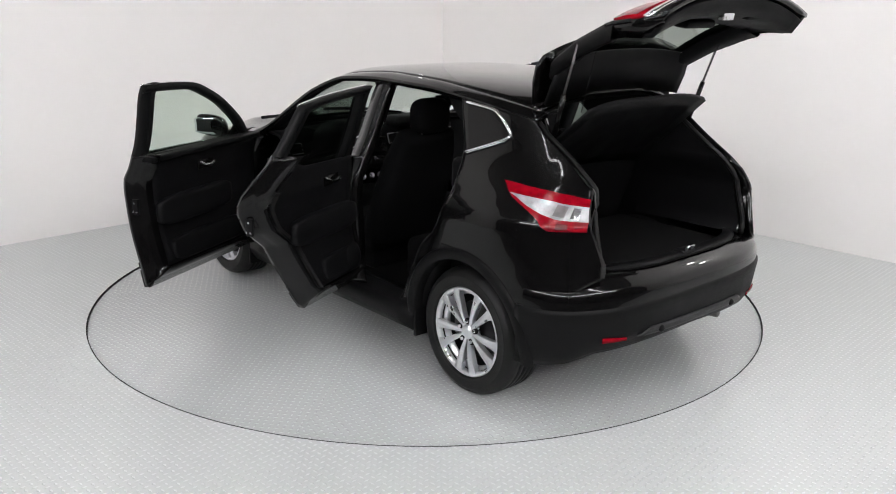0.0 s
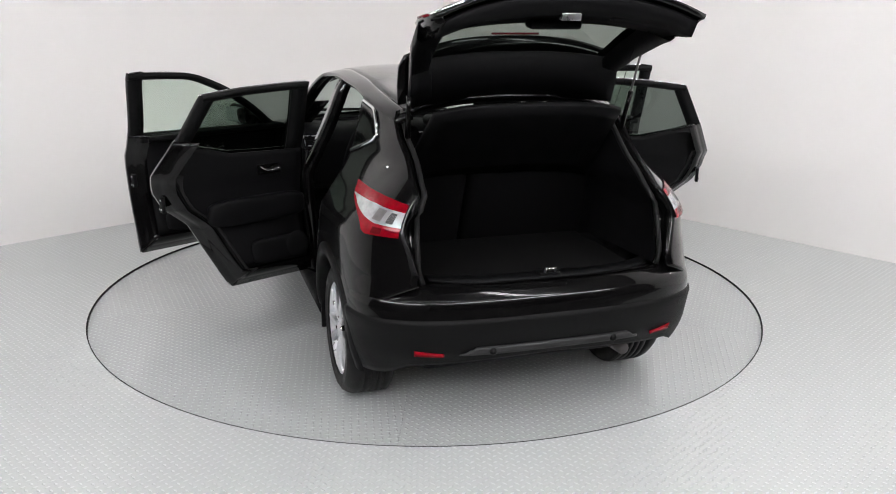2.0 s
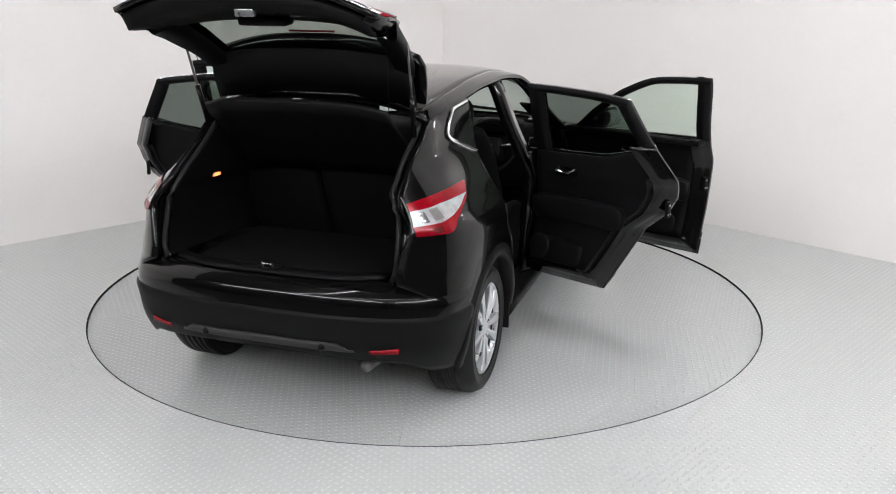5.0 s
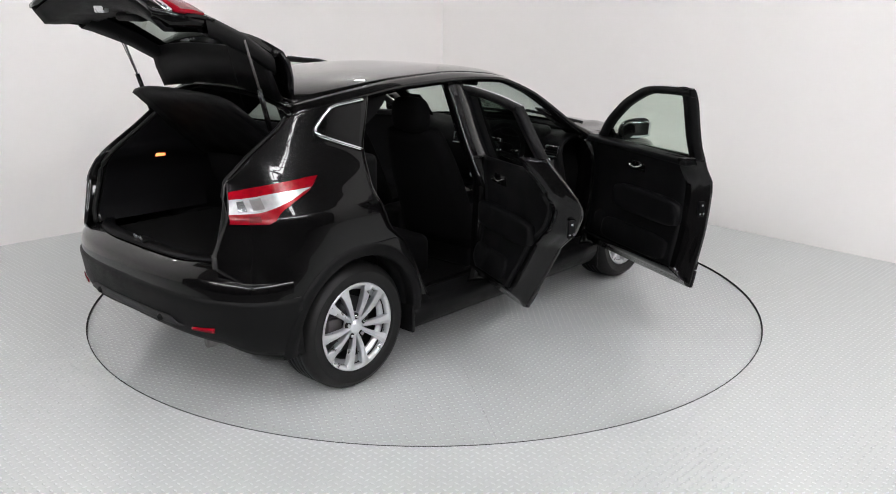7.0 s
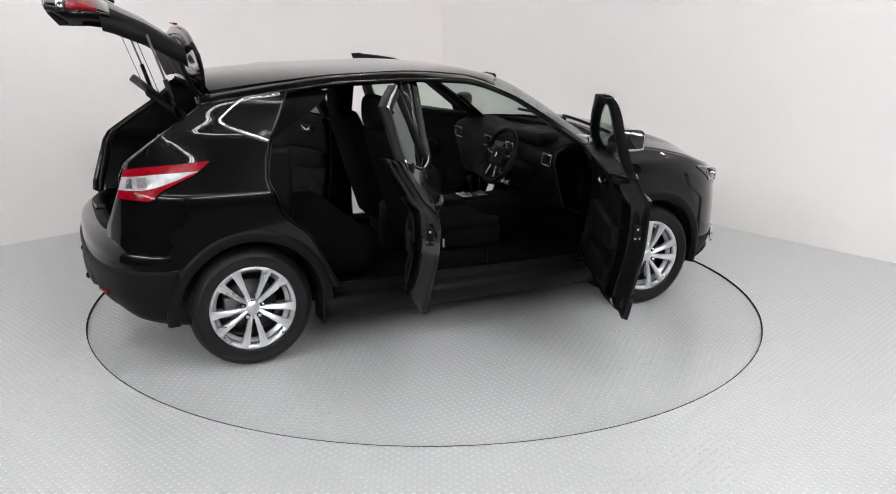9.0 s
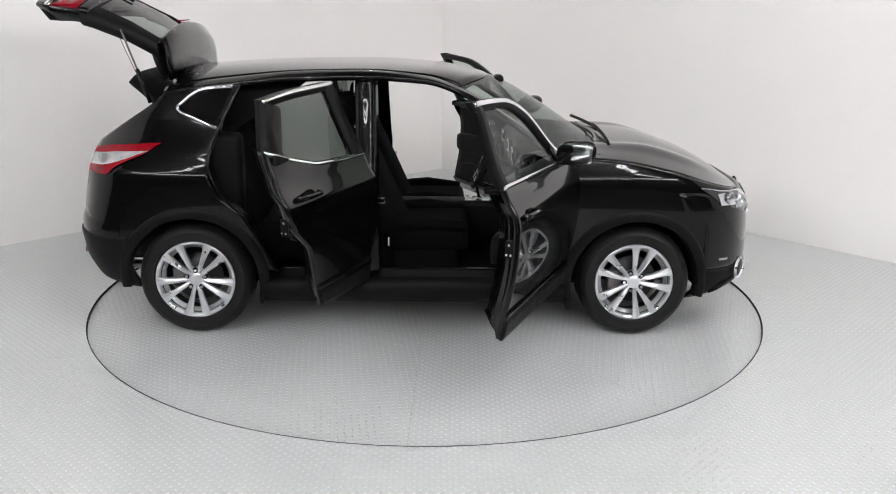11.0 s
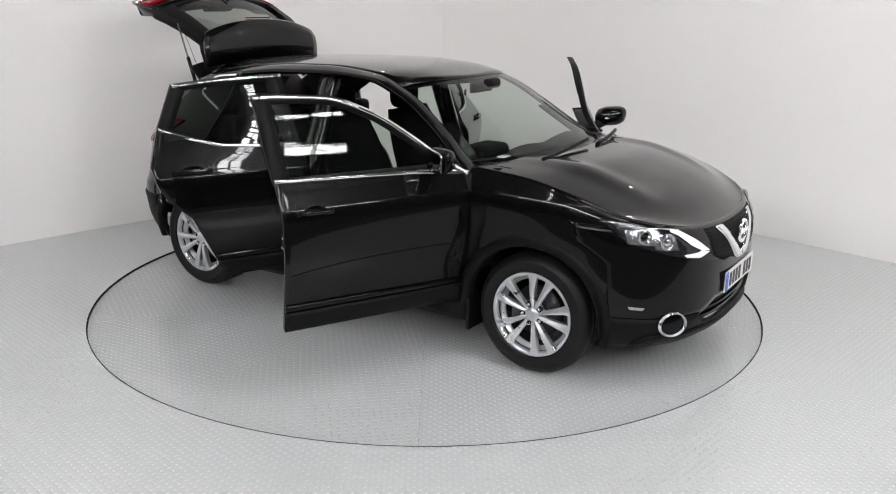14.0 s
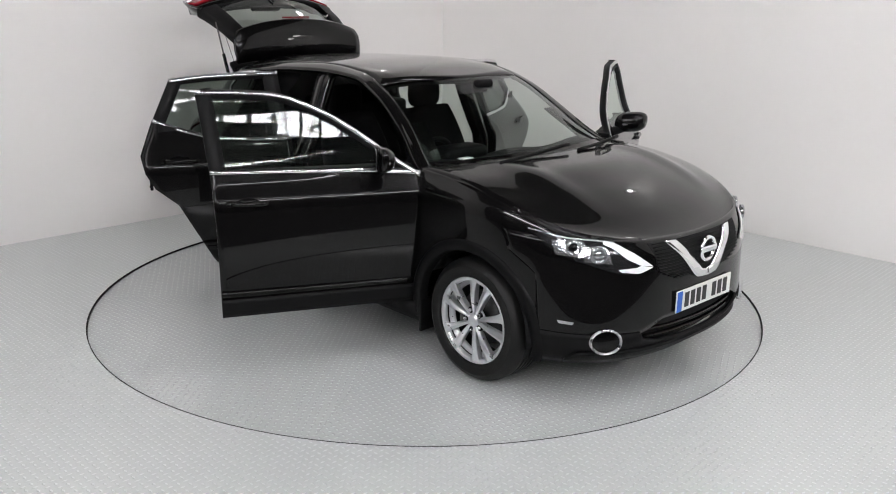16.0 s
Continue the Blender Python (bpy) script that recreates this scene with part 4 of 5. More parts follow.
def frame_rows(outline, s, at, inset, depth):
    """A bar of door frame round an outline of (x, z)."""
    rows = []
    for d, o in ((0.0, 0.0), (0.0, -depth), (inset, -depth), (inset, -0.004)):
        row = []
        for (x, z), (nx, nz) in outline:
            xx, zz = x + nx * d, z + nz * d
            row.append(Vector((xx - at[0], s * (side(xx, zz) + o) - at[1], zz)))
        rows.append(row)
    rows.append(rows[0])
    return rows


def with_normals(line, inside):
    ps = resample(line, 34)
    out = []
    for i, p in enumerate(ps):
        d = ps[min(i + 1, len(ps) - 1)] - ps[max(i - 1, 0)]
        n = np.array([-d[1], d[0]]) / max(1e-9, np.linalg.norm(d))
        if n @ (np.array(inside) - p) < 0:
            n = -n
        out.append((tuple(p), tuple(n)))
    return out


def skin_strip(line, s, at, half_w, proud):
    lo_, hi_ = strip(line, -half_w, half_w)
    return side_panel([lo_, hi_], s, 30, proud, 0.006, (at[0], at[1], 0))


def inner(lines, s, at, depth, nu=16):
    rows = [[Vector((x - at[0], s * (side(x, min(z, 1.0)) - depth) - at[1], z)) for x, z in r] for r in rows_of(lines, nu, 0.05)]
    return grid_bm(rows, (0, -s, 0), 0.012)


def rim_of(line, s, at, depth, lean=None):
    """The shut face round a door's edge, from the skin to the inner trim; lean draws it in with depth."""
    rows = []
    for d, k in ((0.004, 0.0), (0.022, 0.0), (0.04, 0.30), (0.5 * depth, 0.45), (depth, 1.0)):
        row = []
        for x, z in resample(line, 40):
            u, w = lean(x, z, k) if lean else (x, z)
            row.append(Vector((u - at[0], s * (side(x, z) - d) - at[1], w)))
        rows.append(row)
    return grid_bm(rows, None, 0.006)


def edge_lean(x, z, k):
    return x + 0.085 * k, max(z, 0.36 + 0.11 * k)


def foot_lean(back):
    return lambda x, z, k: (max(x, back + 0.085 * k), z + 0.11 * k)


def inner_handle(x, z, s, at, depth, parent):
    y = s * (side(x, 0.98) - depth) - at[1]
    bm = boxed(x - 0.08 - at[0], x + 0.075 - at[0], min(y, y - s * 0.008), max(y, y - s * 0.008), z - 0.03, z + 0.03, 0.006)
    part("handle_recess", bm, GLOSS, parent)
    pts = [(x - 0.06 - at[0], y - s * 0.012, z + 0.020), (x - 0.035 - at[0], y - s * 0.018, z + 0.002), (x + 0.01 - at[0], y - s * 0.024, z - 0.012), (x + 0.06 - at[0], y - s * 0.026, z + 0.004)]
    part("inner_handle", tube(resample(pts, 8).tolist(), [0.006, 0.006, 0.006, 0.007, 0.008, 0.010, 0.013, 0.012], 8), CHROME, parent, "chrome inner door handle")


def outer_handle(x, z, s, at, parent):
    y = s * (side(x, z) + 0.022) - at[1]
    y0 = s * (side(x, z) - 0.004) - at[1]
    pts = [(x + 0.10 - at[0], y0, z), (x + 0.085 - at[0], y, z), (x - 0.07 - at[0], y, z + 0.004), (x - 0.09 - at[0], y0, z + 0.004)]
    part("outer_handle", tube(resample(pts, 16).tolist(), 0.013, 8), PAINT, parent)
    bm = lathe([(0.0, 0.0), (0.03, 0.001), (0.042, 0.004), (0.046, 0.003)], 20)
    bmesh.ops.transform(bm, verts=bm.verts, matrix=Matrix.Translation((x - 0.005 - at[0], s * (side(x, z) + 0.002) - at[1], z - 0.004)) @ Matrix.Diagonal((1.5, 1, 0.8, 1)))
    part("handle_cup", bm, GLOSS, parent)
    part("lock_cover", boxed(x - 0.12 - at[0], x - 0.093 - at[0], min(y0, y), max(y0, y), z - 0.012, z + 0.014, 0.005), PAINT, parent)


def front_door(s, angle, span):
    at = (FH[0], s * FH[1])
    lines = [[(0.845, 0.375), (-0.27, 0.375)], [(0.85, 0.50), (-0.272, 0.50)], [(0.862, 0.75), (-0.276, 0.75)], [(0.878, 0.95), (-0.282, 0.95)], FD_BELT]
    door = part("front_door", side_panel(lines, s, 36, 0.0, 0.012, (*at, 0), 0.012), PAINT, car, "open glossy black front door")
    door.matrix_basis = pose(FH[0], s * FH[1], 0, 0, 0, -s * angle)
    part("lower_cladding", side_panel([[(0.842, 0.352), (-0.27, 0.352)], [(0.845, 0.40), (-0.271, 0.40)], [(0.848, 0.452), (-0.272, 0.452)]], s, 30, 0.012, 0.02, (*at, 0)), PLASTIC, door)
    part("side_moulding", side_panel([[(0.83, 0.462), (-0.272, 0.462)], [(0.83, 0.49), (-0.272, 0.498)]], s, 30, 0.010, 0.01, (*at, 0)), GLOSS, door)
    # window frame, pane, trims
    top = with_normals(FD_TOP, (0.3, 1.15))
    part("window_frame", grid_bm(frame_rows(top, s, at, 0.042, 0.045), None), PLASTIC, door)
    back = with_normals([(-0.29, 1.12), (-0.335, RAIL(-0.335) - 0.012)], (0.4, 1.3))
    part("window_pillar", grid_bm(frame_rows(back, s, at, 0.085, 0.045), None), PLASTIC, door)
    glass_lines = [[(0.86, 1.085), (-0.27, 1.125)], [(0.74, 1.14), (-0.285, 1.26)], [(0.56, 1.272), (-0.30, 1.36)], [(0.31, 1.408), (-0.31, 1.44)], [(0.05, 1.495), (-0.32, 1.51)]]
    g = part("window", side_panel(glass_lines, s, 20, -0.018, 0.0, (*at, 0)), GLASS, door, "clear green-tinted door window")
    g.visible_shadow = False
    part("quarter_trim", side_panel([[(0.875, 1.083), (0.64, 1.10)], [(0.82, 1.112), (0.64, 1.215)]], s, 8, 0.002, 0.02, (*at, 0)), GLOSS, door)
    part("chrome_belt", skin_strip(FD_BELT, s, at, 0.009, 0.004), CHROME, door, "chrome window line")
    part("chrome_top", skin_strip([p for p, n in with_normals([(x, z - 0.006) for x, z in FD_TOP], (0.3, 1.1))], s, at, 0.010, 0.005), CHROME, door, "chrome window surround")
    # inside
    dp = 0.13
    part("door_trim", inner([[(0.80, 0.472), (-0.185, 0.472)], [(0.82, 0.60), (-0.187, 0.60)], [(0.84, 0.85), (-0.193, 0.85)], [(0.85, 1.085), (-0.205, 1.128)]], s, at, dp, 20), TRIM, door, "black moulded door trim")
    part("sill_cap", boxed(-0.26 - at[0], 0.85 - at[0], min(s * 0.71, s * 0.82) - at[1], max(s * 0.71, s * 0.82) - at[1], 1.085, 1.118, 0.01), TRIM, door)
    yy = s * (0.893 - dp) - at[1]
    part("armrest", pillow(0.160 - at[0], yy - s * 0.013, 0.782, 0.360, 0.033, 0.083, 0.42), TRIM, door)
    part("door_pocket", pillow(0.250 - at[0], yy - s * 0.006, 0.550, 0.370, 0.026, 0.070, 0.42), TRIM, door)
    bm = lathe([(0.0, 0.004), (0.05, 0.006), (0.078, 0.003), (0.082, 0.0)], 28)
    bmesh.ops.transform(bm, verts=bm.verts, matrix=Matrix.Translation((0.68 - at[0], yy - s * 0.002, 0.56)) @ (Matrix.Identity(4) if s < 0 else Matrix.Rotation(math.pi, 4, "Z")))
    part("speaker_grille", bm, PLASTIC, door)
    inner_handle(0.30, 0.995, s, at, dp, door)
    outer_handle(-0.10, 0.975, s, at, door)
    part("shut_face", rim_of([(-0.27, 0.36), (-0.272, 0.50), (-0.276, 0.75), (-0.282, 0.95), (-0.29, 1.13)], s, at, dp, edge_lean), PAINT, door)
    part("bottom_face", rim_of([(0.845, 0.36), (0.4, 0.358), (-0.27, 0.36)], s, at, dp, foot_lean(-0.27)), PAINT, door)
    part("front_face", rim_of([(0.845, 0.36), (0.862, 0.75), (0.878, 0.95), (0.883, 1.08)], s, at, dp), PAINT, door)
    ys = s * (side(-0.27, 0.83) - 0.05) - at[1]
    part("door_latch", boxed(-0.270 - at[0], -0.245 - at[0], min(ys - 0.02, ys + 0.02), max(ys - 0.02, ys + 0.02), 0.78, 0.87, 0.004), TRIM, door)
    for q, z in ((-0.012, 0.80), (0.012, 0.80), (0.0, 0.85)):
        part("latch_screw", boxed(-0.274 - at[0], -0.269 - at[0], ys + q - 0.005, ys + q + 0.005, z - 0.005, z + 0.005, 0.002), SATIN, door)
    # mirror
    bm = bmesh.new()
    bmesh.ops.create_uvsphere(bm, u_segments=24, v_segments=14, radius=1.0)
    for v in bm.verts:
        x, y, z = v.co
        sx = 0.085 if x > 0 else 0.02
        v.co = Vector((0.615 + x * sx, s * (0.93 + 0.112 * math.copysign(abs(y) ** 0.7, y)) - 0, 1.175 + 0.070 * math.copysign(abs(z) ** 0.75, z) + 0.012 * y))
        v.co -= Vector((at[0], at[1], 0))
    part("mirror_housing", bm, PAINT, door, "glossy black door mirror")
    part("mirror_arm", tube([(0.69 - at[0], s * 0.80 - at[1], 1.105), (0.66 - at[0], s * 0.85 - at[1], 1.12), (0.63 - at[0], s * 0.90 - at[1], 1.14)], 0.03, 10), PLASTIC, door)
    bm = grid_bm([[Vector((0.5935 - 0.018 * a - at[0], s * (0.93 + 0.098 * a) - at[1], 1.175 + 0.056 * b * (1 - 0.25 * abs(a) ** 3))) for a in np.linspace(-1, 1, 12)] for b in np.linspace(-1, 1, 8)], (-1, 0, 0), 0.003)
    part("mirror_glass", bm, MIRROR, door, "mirror glass")
    part("mirror_indicator", tube([(0.697 - at[0], s * 0.885 - at[1], 1.165), (0.687 - at[0], s * 0.965 - at[1], 1.167), (0.645 - at[0], s * 1.035 - at[1], 1.172)], 0.006, 6), CLEARLENS, door)
    for ob in (door, *door.children):
        for v in ob.data.vertices:
            v.co.x *= span
            v.co.y += s * (0.035 * smooth(1.13, 1.52, v.co.z) - 0.05 * (1 - smooth(0.34, 0.75, v.co.z)))
    return door


def rear_door(s, angle):
    at = (RH[0], s * RH[1])
    lines = [[(-0.285, 0.375), (-0.82, 0.375)], [(-0.286, 0.45), (-0.86, 0.45)], [(-0.288, 0.745), (-1.01, 0.745)], [(-0.291, 0.85), (-1.135, 0.85)],
             [(-0.295, 0.95), (-1.19, 0.95)], [(-0.30, 1.05), (-1.20, 1.05)], RD_BELT]
    door = part("rear_door", side_panel(lines, s, 32, 0.0, 0.012, (*at, 0), 0.012), PAINT, car, "open glossy black rear door")
    door.matrix_basis = pose(RH[0], s * RH[1], 0, 0, 0, -s * angle)
    part("lower_cladding", side_panel([[(-0.285, 0.352), (-0.80, 0.352)], [(-0.286, 0.40), (-0.83, 0.40)], [(-0.287, 0.452), (-0.86, 0.452)]], s, 24, 0.012, 0.02, (*at, 0)), PLASTIC, door)
    part("side_moulding", side_panel([[(-0.287, 0.462), (-0.86, 0.462)], [(-0.287, 0.498), (-0.875, 0.492)]], s, 24, 0.010, 0.01, (*at, 0)), GLOSS, door)
    top = with_normals(RD_TOP, (-0.6, 1.2))
    part("window_frame", grid_bm(frame_rows(top, s, at, 0.04, 0.045), None), PLASTIC, door)
    front = with_normals([(-0.305, 1.12), (-0.35, RAIL(-0.35) - 0.012)], (-0.7, 1.3))
    part("window_pillar", grid_bm(frame_rows(front, s, at, 0.095, 0.045), None), PLASTIC, door)
    back = with_normals([(-1.125, 1.245), (-1.01, RAIL(-1.01) - 0.012)], (-0.7, 1.3))
    part("window_pillar", grid_bm(frame_rows(back, s, at, 0.075, 0.045), None), PLASTIC, door)
    gl = [[(-0.33, 1.12), (-0.78, 1.135), (-0.95, 1.18), (-1.10, 1.235)], [(-0.34, 1.25), (-1.08, 1.30)], [(-0.35, 1.38), (-1.04, 1.40)], [(-0.36, 1.51), (-1.0, 1.48)]]
    g = part("window", side_panel(gl, s, 20, -0.018, 0.0, (*at, 0)), DARKGLASS, door, "dark tinted rear door window")
    g.visible_shadow = False
    part("chrome_belt", skin_strip(RD_BELT, s, at, 0.009, 0.004), CHROME, door, "chrome window line")
    part("chrome_top", skin_strip([(x, z - 0.006) for x, z in RD_TOP], s, at, 0.010, 0.005), CHROME, door, "chrome window surround")
    dp = 0.13
    part("door_trim", inner([[(-0.33, 0.472), (-0.765, 0.472)], [(-0.33, 0.60), (-0.835, 0.62)], [(-0.33, 0.75), (-0.92, 0.75)], [(-0.325, 0.88), (-1.055, 0.88)], [(-0.32, 1.0), (-1.115, 1.0)],
                             [(-0.32, 1.122), (-0.78, 1.138), (-1.10, 1.232)]], s, at, dp, 18), TRIM, door, "black moulded door trim")
    yy = s * (0.893 - dp) - at[1]
    part("armrest", pillow(-0.635 - at[0], yy - s * 0.012, 0.805, 0.315, 0.032, 0.075, 0.42), TRIM, door)
    part("door_pocket", pillow(-0.520 - at[0], yy - s * 0.005, 0.550, 0.180, 0.025, 0.070, 0.42), TRIM, door)
    bm = lathe([(0.0, 0.004), (0.05, 0.006), (0.073, 0.003), (0.077, 0.0)], 28)
    bmesh.ops.transform(bm, verts=bm.verts, matrix=Matrix.Translation((-0.40 - at[0], yy - s * 0.029, 0.56)) @ (Matrix.Identity(4) if s < 0 else Matrix.Rotation(math.pi, 4, "Z")))
    part("speaker_grille", bm, PLASTIC, door)
    inner_handle(-0.54, 1.025, s, at, dp, door)
    outer_handle(-0.98, 1.015, s, at, door)
    edge = [(-0.80, 0.36), (-0.85, 0.45), (-1.005, 0.745), (-1.135, 0.85), (-1.19, 0.95), (-1.21, 1.05), (-1.13, 1.245)]
    part("shut_face", rim_of(edge, s, at, dp, edge_lean), PAINT, door)
    part("bottom_face", rim_of([(-0.285, 0.36), (-0.80, 0.36)], s, at, dp, foot_lean(-0.80)), PAINT, door)
    part("front_face", rim_of([(-0.285, 0.36), (-0.291, 0.85), (-0.305, 1.12)], s, at, dp), PAINT, door)
    part("door_seal", rim_of([(x + 0.03, z + 0.01) for x, z in edge[:-1]], s, at, dp + 0.01, edge_lean), RUBBER, door)
    ys = s * (side(-1.15, 0.90) - 0.05) - at[1]
    part("door_latch", boxed(-1.168 - at[0], -1.150 - at[0], min(ys - 0.02, ys + 0.02), max(ys - 0.02, ys + 0.02), 0.84, 0.93, 0.004), PLASTIC, door)
    for q, z in ((-0.012, 0.86), (0.012, 0.86), (0.0, 0.91)):
        part("latch_screw", boxed(-1.172 - at[0], -1.167 - at[0], ys + q - 0.005, ys + q + 0.005, z - 0.005, z + 0.005, 0.002), SATIN, door)
    for ob in (door, *door.children):
        for v in ob.data.vertices:
            v.co.y -= s * 0.05 * (1 - smooth(0.34, 0.75, v.co.z))
    return door


front_door(1, 61.5, 0.985)
front_door(-1, 65.2, 0.935)
rear_door(1, 65)
rear_door(-1, 65)


# --- wheels
def spoke(a0):
    """One spoke that widens to the rim, with a ridge between two facets."""
    rows = []
    for i in range(11):
        u = i / 10
        r = 0.038 + u * (0.232 - 0.038)
        w = 0.0115 + 0.0145 * u ** 1.6 + (0.010 * (u - 0.86) / 0.14 if u > 0.86 else 0)
        c, sn = math.cos(a0), math.sin(a0)
        top = -0.006 + 0.012 * u + 0.008 * math.sin(u * math.pi)
        ring_ = []
        for q, d in ((-w * 0.75, -0.034), (-w, top - 0.012), (-w * 0.9, top - 0.007), (w * 0.15, top), (w * 0.9, top - 0.005), (w, top - 0.010), (w * 0.75, -0.034)):
            ring_.append(Vector((r * c - q * sn, d, r * sn + q * c)))
        rows.append(ring_)
    b = grid_bm(rows, closed=True)
    bmesh.ops.recalc_face_normals(b, faces=b.faces)
    return b


def wheel(x, s, turn):
    """A wheel whose outer face looks along +y before it is turned to its side of the car."""
    root = new("wheel")
    root.parent = car
    tagged(root, label="ten-spoke silver alloy wheel with black tyre")
    root.matrix_basis = pose(x, s * 0.852, 0.340, 0, 0, 0 if s > 0 else 180)
    prof = [(0.236, -0.01), (0.240, 0.004), (0.247, 0.012), (0.251, 0.010), (0.262, 0.013), (0.292, 0.014), (0.296, 0.016), (0.300, 0.013), (0.318, 0.004), (0.332, -0.018), (0.337, -0.03)]
    for k in range(5):
        d = -0.045 - k * 0.034
        prof += [(0.340, d), (0.340, d - 0.024), (0.333, d - 0.026), (0.333, d - 0.032)]
    prof += [(0.337, -0.205), (0.318, -0.225), (0.25, -0.23), (0.228, -0.21)]
    part("tyre", lathe(prof, 64), RUBBER, root, "black tyre with grooved tread")
    # Barrel and brake disc carry that shade in their colour.
    part("barrel", lathe([(0.225, -0.20), (0.220, -0.12), (0.208, -0.06), (0.2125, -0.022)], 64), SHADED_METAL, root)
    rim = part("rim", lathe([(0.2125, -0.022), (0.214, -0.008), (0.222, 0.0), (0.232, 0.004), (0.238, 0.002), (0.240, -0.012), (0.234, -0.03)], 64), ALLOY, root)
    part("rim_ledge", lathe([(0.190, -0.060), (0.193, -0.046), (0.205, -0.042), (0.212, -0.030), (0.2125, -0.022)], 64), ALLOY, root)
    for k in range(5):
        for d in (-1, 1):
            part("spoke", spoke(radians(turn + 36 + 72 * k + d * 14)), ALLOY, root, smooth=False)
        a = radians(turn + 72 * k)
        # Solid dark discs stand for the shaded holes round the nuts.
        for nm, r1, r2, dep, mt in (("nut_hole", 0.017, 0.018, 0.012, GAP_SHADE), ("wheel_nut", 0.010, 0.0085, 0.022, SATIN)):
            b = bmesh.new()
            bmesh.ops.create_cone(b, cap_ends=True, segments=12 if mt is GAP_SHADE else 6, radius1=r2, radius2=r1, depth=dep,
                                  matrix=Matrix.Translation((0.057 * math.cos(a), -0.0135 if mt is GAP_SHADE else -0.010, 0.057 * math.sin(a))) @ Matrix.Rotation(radians(-90), 4, "X"))
            part(nm, b, mt, root)
    part("hub", lathe([(0.0, 0.004), (0.026, 0.003), (0.030, 0.0), (0.040, -0.010), (0.070, -0.024), (0.074, -0.034), (0.0, -0.036)], 32), ALLOY, root)
    part("brake_disc", lathe([(0.0, -0.075), (0.145, -0.075), (0.148, -0.085), (0.148, -0.10)], 40), SHADED_METAL, root)
    part("caliper", boxed(0.06, 0.15, -0.12, -0.05, -0.06, 0.06, 0.012), STEEL, root)


for x, s, turn in ((1.323, 1, 80), (1.323, -1, 68), (-1.323, 1, 90), (-1.323, -1, 90)):
    wheel(x, s, turn)


# --- cabin
def seat(x, y, w, name="front_seat"):
    root = new(name)
    root.parent = car
    tagged(root, label="charcoal cloth front seat with headrest")
    root.matrix_basis = pose(x, y, 0.34)
    part("cushion", box(bmesh.new(), -0.26, 0.27, -w, w, 0.12, 0.29, 0.05), CLOTH, root)
    for q in (-1, 1):
        part("side_bolster", tube([(-0.2, q * (w - 0.03), 0.28), (0.0, q * (w - 0.03), 0.30), (0.24, q * (w - 0.04), 0.27)], 0.045, 10), CLOTH, root)
    rows = []
    for u in np.linspace(0, 1, 12):
        ww = w * (1 - 0.30 * u ** 4)
        cx, cz = -0.20 - 0.26 * u, 0.20 + 0.68 * u
        th = 0.11 - 0.045 * u
        rows.append([Vector((cx + th * math.cos(a) + 0.05 * abs(math.sin(a)) ** 4 * math.cos(a), ww * math.copysign(abs(math.sin(a)) ** 0.6, math.sin(a)), cz + th * 0.3 * math.cos(a))) for a in np.linspace(0, 2 * math.pi, 20, endpoint=False)])
    bm_ = grid_bm(rows, closed=True)
    bmesh.ops.holes_fill(bm_, edges=[e for e in bm_.edges if e.is_boundary], sides=0)
    bmesh.ops.recalc_face_normals(bm_, faces=bm_.faces)
    part("backrest", bm_, CLOTH, root)
    part("headrest", pillow(-0.49, 0, 0.975, 0.058, 0.135, 0.105, 0.62), CLOTH, root)
    for q in (-0.06, 0.06):
        part("headrest_post", tube([(-0.475, q, 0.78), (-0.49, q, 0.88)], 0.007, 8), SATIN, root)
    part("seat_base", boxed(-0.2, 0.2, -w + 0.05, w - 0.05, -0.004, 0.13, 0.02), PLASTIC, root)


seat(0.06, 0.36, 0.275)
seat(0.06, -0.36, 0.275)
bench = new("rear_seat")
bench.parent = car
tagged(bench, label="charcoal cloth rear bench seat")
bench.matrix_basis = pose(-0.75, 0, 0.34)
part("cushion", box(bmesh.new(), -0.30, 0.22, -0.64, 0.64, 0.05, 0.31, 0.06), CLOTH, bench)
for y0, y1 in ((-0.64, 0.12), (0.13, 0.64)):
    bm = box(bmesh.new(), -0.07, 0.07, y0, y1, -0.30, 0.30, 0.05)
    bmesh.ops.transform(bm, verts=bm.verts, matrix=pose(-0.36, 0, 0.55, 0, -22, 0))
    part("backrest", bm, CLOTH, bench)
for y in (-0.42, 0.0, 0.42):
    part("headrest", pillow(-0.495, y, 0.86, 0.045, 0.12, 0.065), CLOTH, bench)

rows = []
for u, (x, z) in enumerate(((1.10, 1.09), (0.86, 1.10), (0.72, 1.09), (0.64, 1.05), (0.62, 0.98), (0.66, 0.85), (0.71, 0.68), (0.95, 0.58))):
    rows.append([Vector((x + 0.05 * math.cos(y * 2.2), y, z + 0.012 * math.cos(y * 9))) for y in np.linspace(-0.73, 0.73, 30)])
dash = part("dashboard", grid_bm(rows, (-1, 0, 1), 0.02), TRIM, car, "black moulded dashboard")
part("instrument_binnacle", box(bmesh.new(), 0.61, 0.80, -0.54, -0.20, 1.06, 1.15, 0.04), TRIM, dash)
part("centre_screen", box(bmesh.new(), 0.634, 0.67, -0.12, 0.12, 0.90, 1.02, 0.01), GLOSS, dash, "dark glossy centre screen")
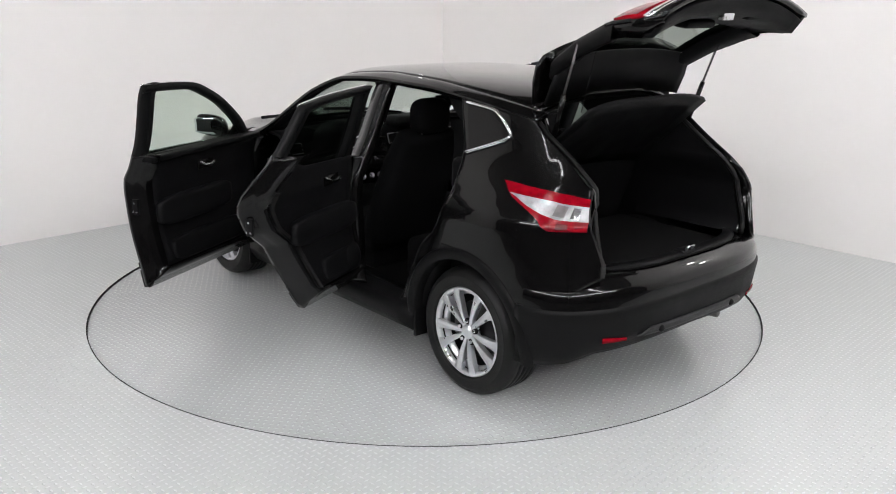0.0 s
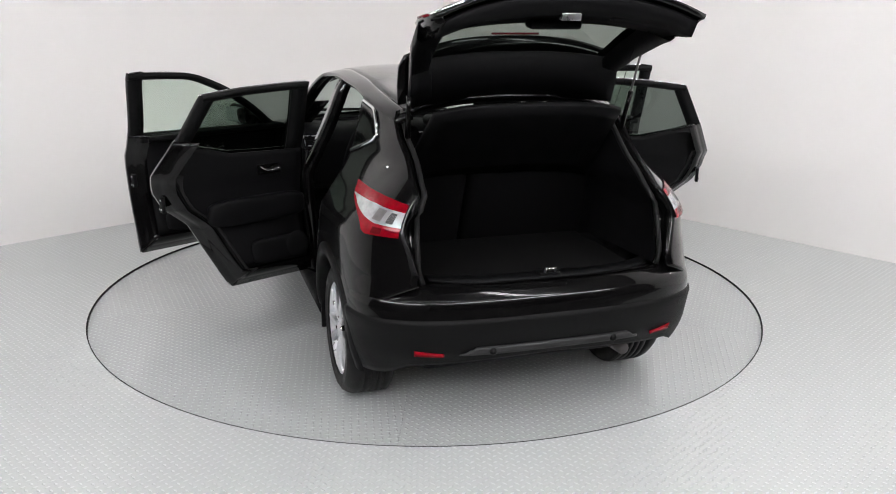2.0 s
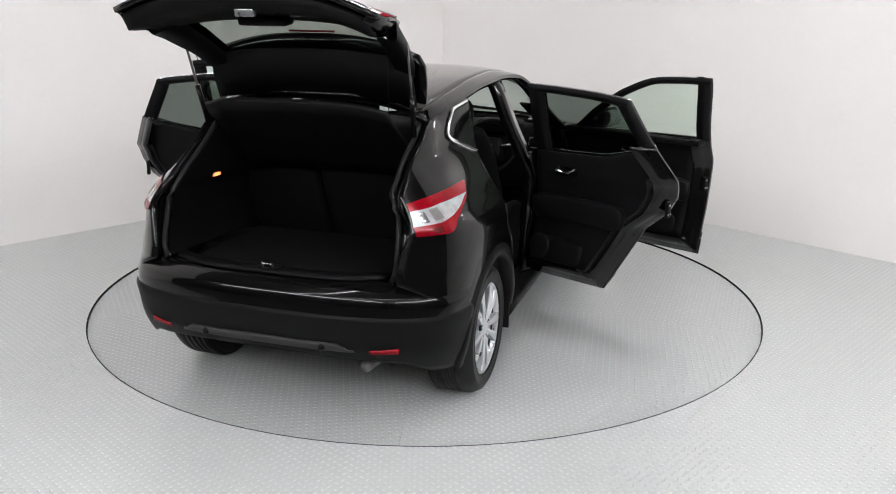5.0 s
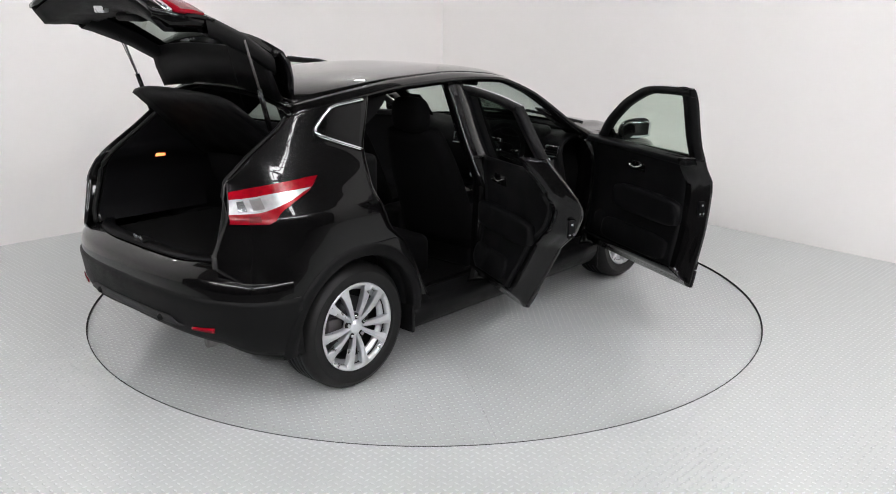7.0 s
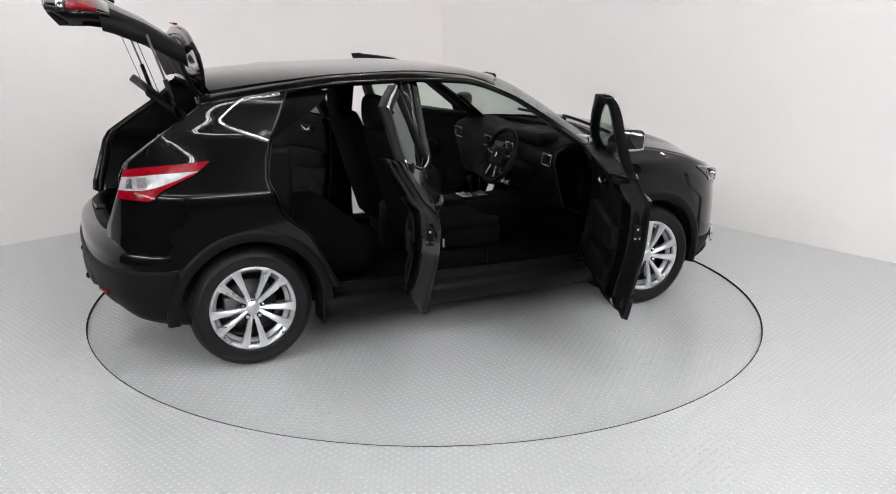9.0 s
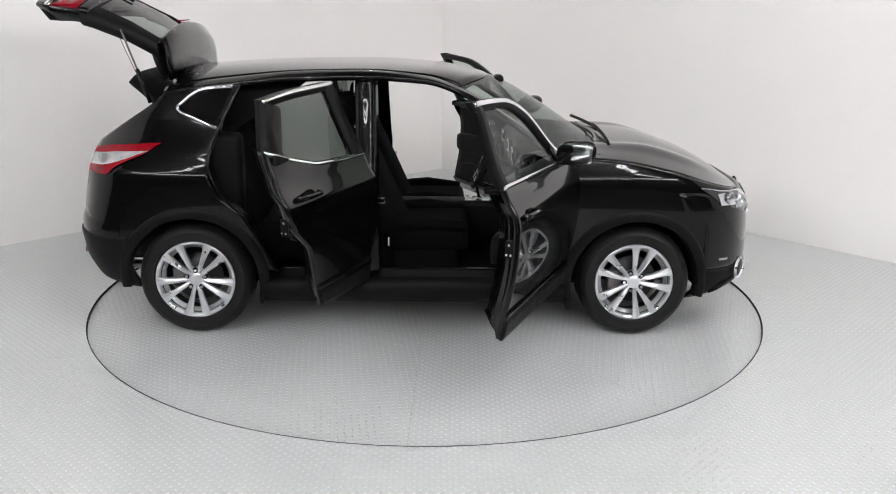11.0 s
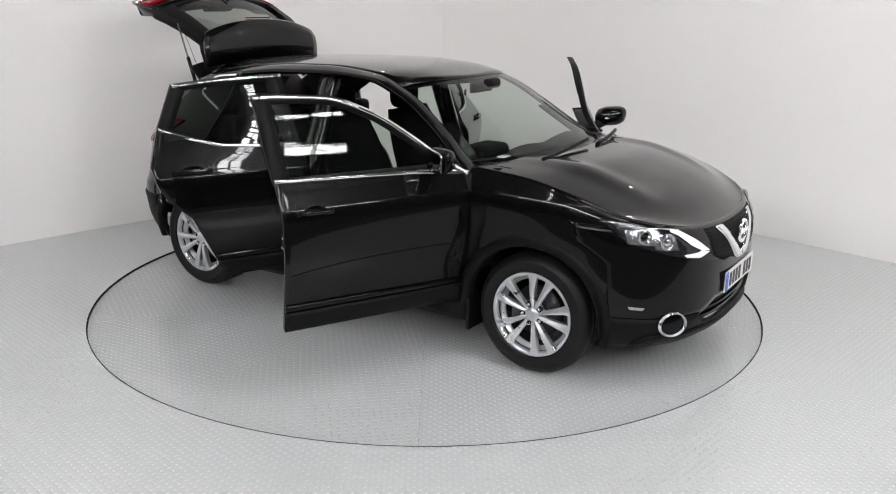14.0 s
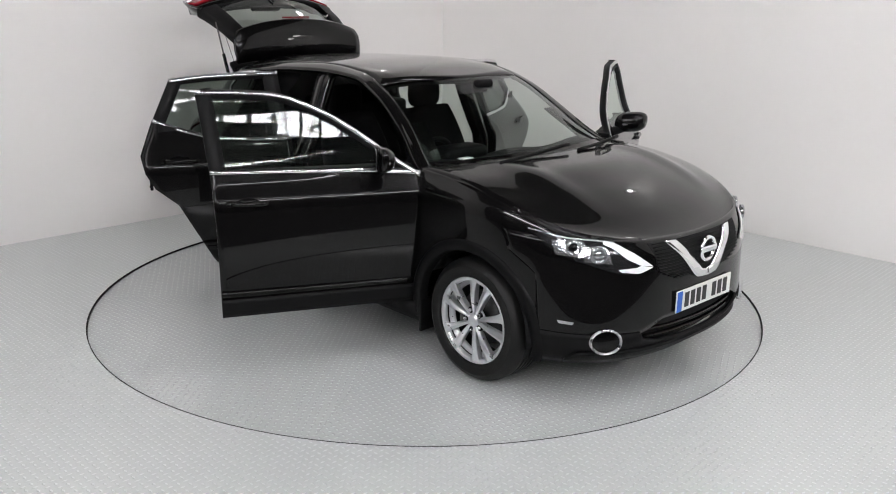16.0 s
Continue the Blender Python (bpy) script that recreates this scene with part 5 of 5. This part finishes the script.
for y, lean in ((-0.655, 1), (-0.17, -1), (0.17, 1), (0.655, -1)):
    v = part("air_vent", boxed(0.624, 0.650, y - 0.048, y + 0.048, 0.972, 1.034, 0.006), PLASTIC, dash)
    rim = [(0.620, y - 0.052 - 0.008 * lean, 1.038), (0.620, y + 0.052 - 0.008 * lean, 1.038), (0.620, y + 0.052 + 0.008 * lean, 0.968), (0.620, y - 0.052 + 0.008 * lean, 0.968)]
    part("vent_rim", tube([p_ for a_, b_ in zip(rim, rim[1:] + rim[:1]) for p_ in (a_, tuple((np.array(a_) + np.array(b_)) / 2))], 0.0042, 6, 1.0, True), SATIN, v, "thin silver vent rim")
    for z in (0.985, 1.003, 1.021):
        part("louvre", boxed(0.617, 0.626, y - 0.045, y + 0.045, z - 0.002, z + 0.002), TRIM, v)
part("radio_panel", box(bmesh.new(), 0.640, 0.67, -0.11, 0.11, 0.79, 0.885, 0.008), GLOSS, dash)
for y in (-0.075, 0.0, 0.075):
    b = lathe([(0.0, 0.018), (0.018, 0.018), (0.021, 0.012), (0.022, 0.0)], 18)
    bmesh.ops.transform(b, verts=b.verts, matrix=Matrix.Translation((0.672, y, 0.735)) @ Matrix.Rotation(radians(90), 4, "Z"))
    part("climate_knob", b, SATIN, dash)
console = part("centre_console", box(bmesh.new(), -0.25, 0.80, -0.10, 0.10, 0.335, 0.66, 0.04), TRIM, car)
part("gear_surround", box(bmesh.new(), 0.32, 0.52, -0.06, 0.06, 0.655, 0.668, 0.005), SATIN, console)
part("gear_lever", tube([(0.42, 0, 0.66), (0.40, 0, 0.74), (0.39, 0, 0.79)], [0.012, 0.010, 0.024], 10), TRIM, console)
sw = new("steering_wheel")
sw.parent = car
tagged(sw, label="black leather steering wheel with silver trim")
sw.matrix_basis = pose(0.43, -0.37, 0.995, 0, 24, 0)
part("steering_rim", tube([(0, 0.18 * math.cos(k * math.pi / 18), 0.18 * math.sin(k * math.pi / 18)) for k in range(36)], 0.017, 10, 1.0, True), TRIM, sw)
part("airbag_cover", box(bmesh.new(), -0.02, 0.04, -0.075, 0.075, -0.07, 0.06, 0.02), TRIM, sw)
for y0, z0, y1, z1 in ((0.06, 0.0, 0.175, 0.02), (-0.06, 0.0, -0.175, 0.02), (0.03, -0.05, 0.06, -0.165), (-0.03, -0.05, -0.06, -0.165)):
    arm = part("steering_spoke", tube([(0.004, y0, z0), (0.002, y1, z1)], 0.014, 8), TRIM, sw)
    part("spoke_inlay", tube([(-0.011, y0 + (y1 - y0) * 0.2, z0 + (z1 - z0) * 0.2), (-0.012, y0 + (y1 - y0) * 0.8, z0 + (z1 - z0) * 0.8)], 0.005, 6), SATIN, arm, "slim silver inlay")
bm = lathe([(0.0, 0.004), (0.018, 0.003), (0.021, 0.0)], 20)
bmesh.ops.transform(bm, verts=bm.verts, matrix=Matrix.Translation((-0.019, 0, 0)) @ Matrix.Rotation(radians(90), 4, "Z"))
part("wheel_emblem", bm, CHROME, sw)
part("column", tube([(0.03, 0, 0), (0.32, 0, 0.0)], 0.045, 10), TRIM, sw)
part("screen_sticker", boxed(0.93, 0.98, -0.60, -0.52, 1.125, 1.13), PAPER, car, "small white paper on the dashboard", smooth=False)
part("seat_belt_tag", boxed(-0.165, -0.16, -0.815, -0.80, 0.55, 0.60), PAPER, car, smooth=False)


# ------------------------------------------------------------------ what moves
def motions():
    rows = []
    for t, a in TURN:
        rows.append((t, pose(0, 0, DECK, 0, 0, a)))
    walk(turntable, rows)
    walk(car, [(t, m @ Matrix.Translation(OFF)) for t, m in rows])


motions()
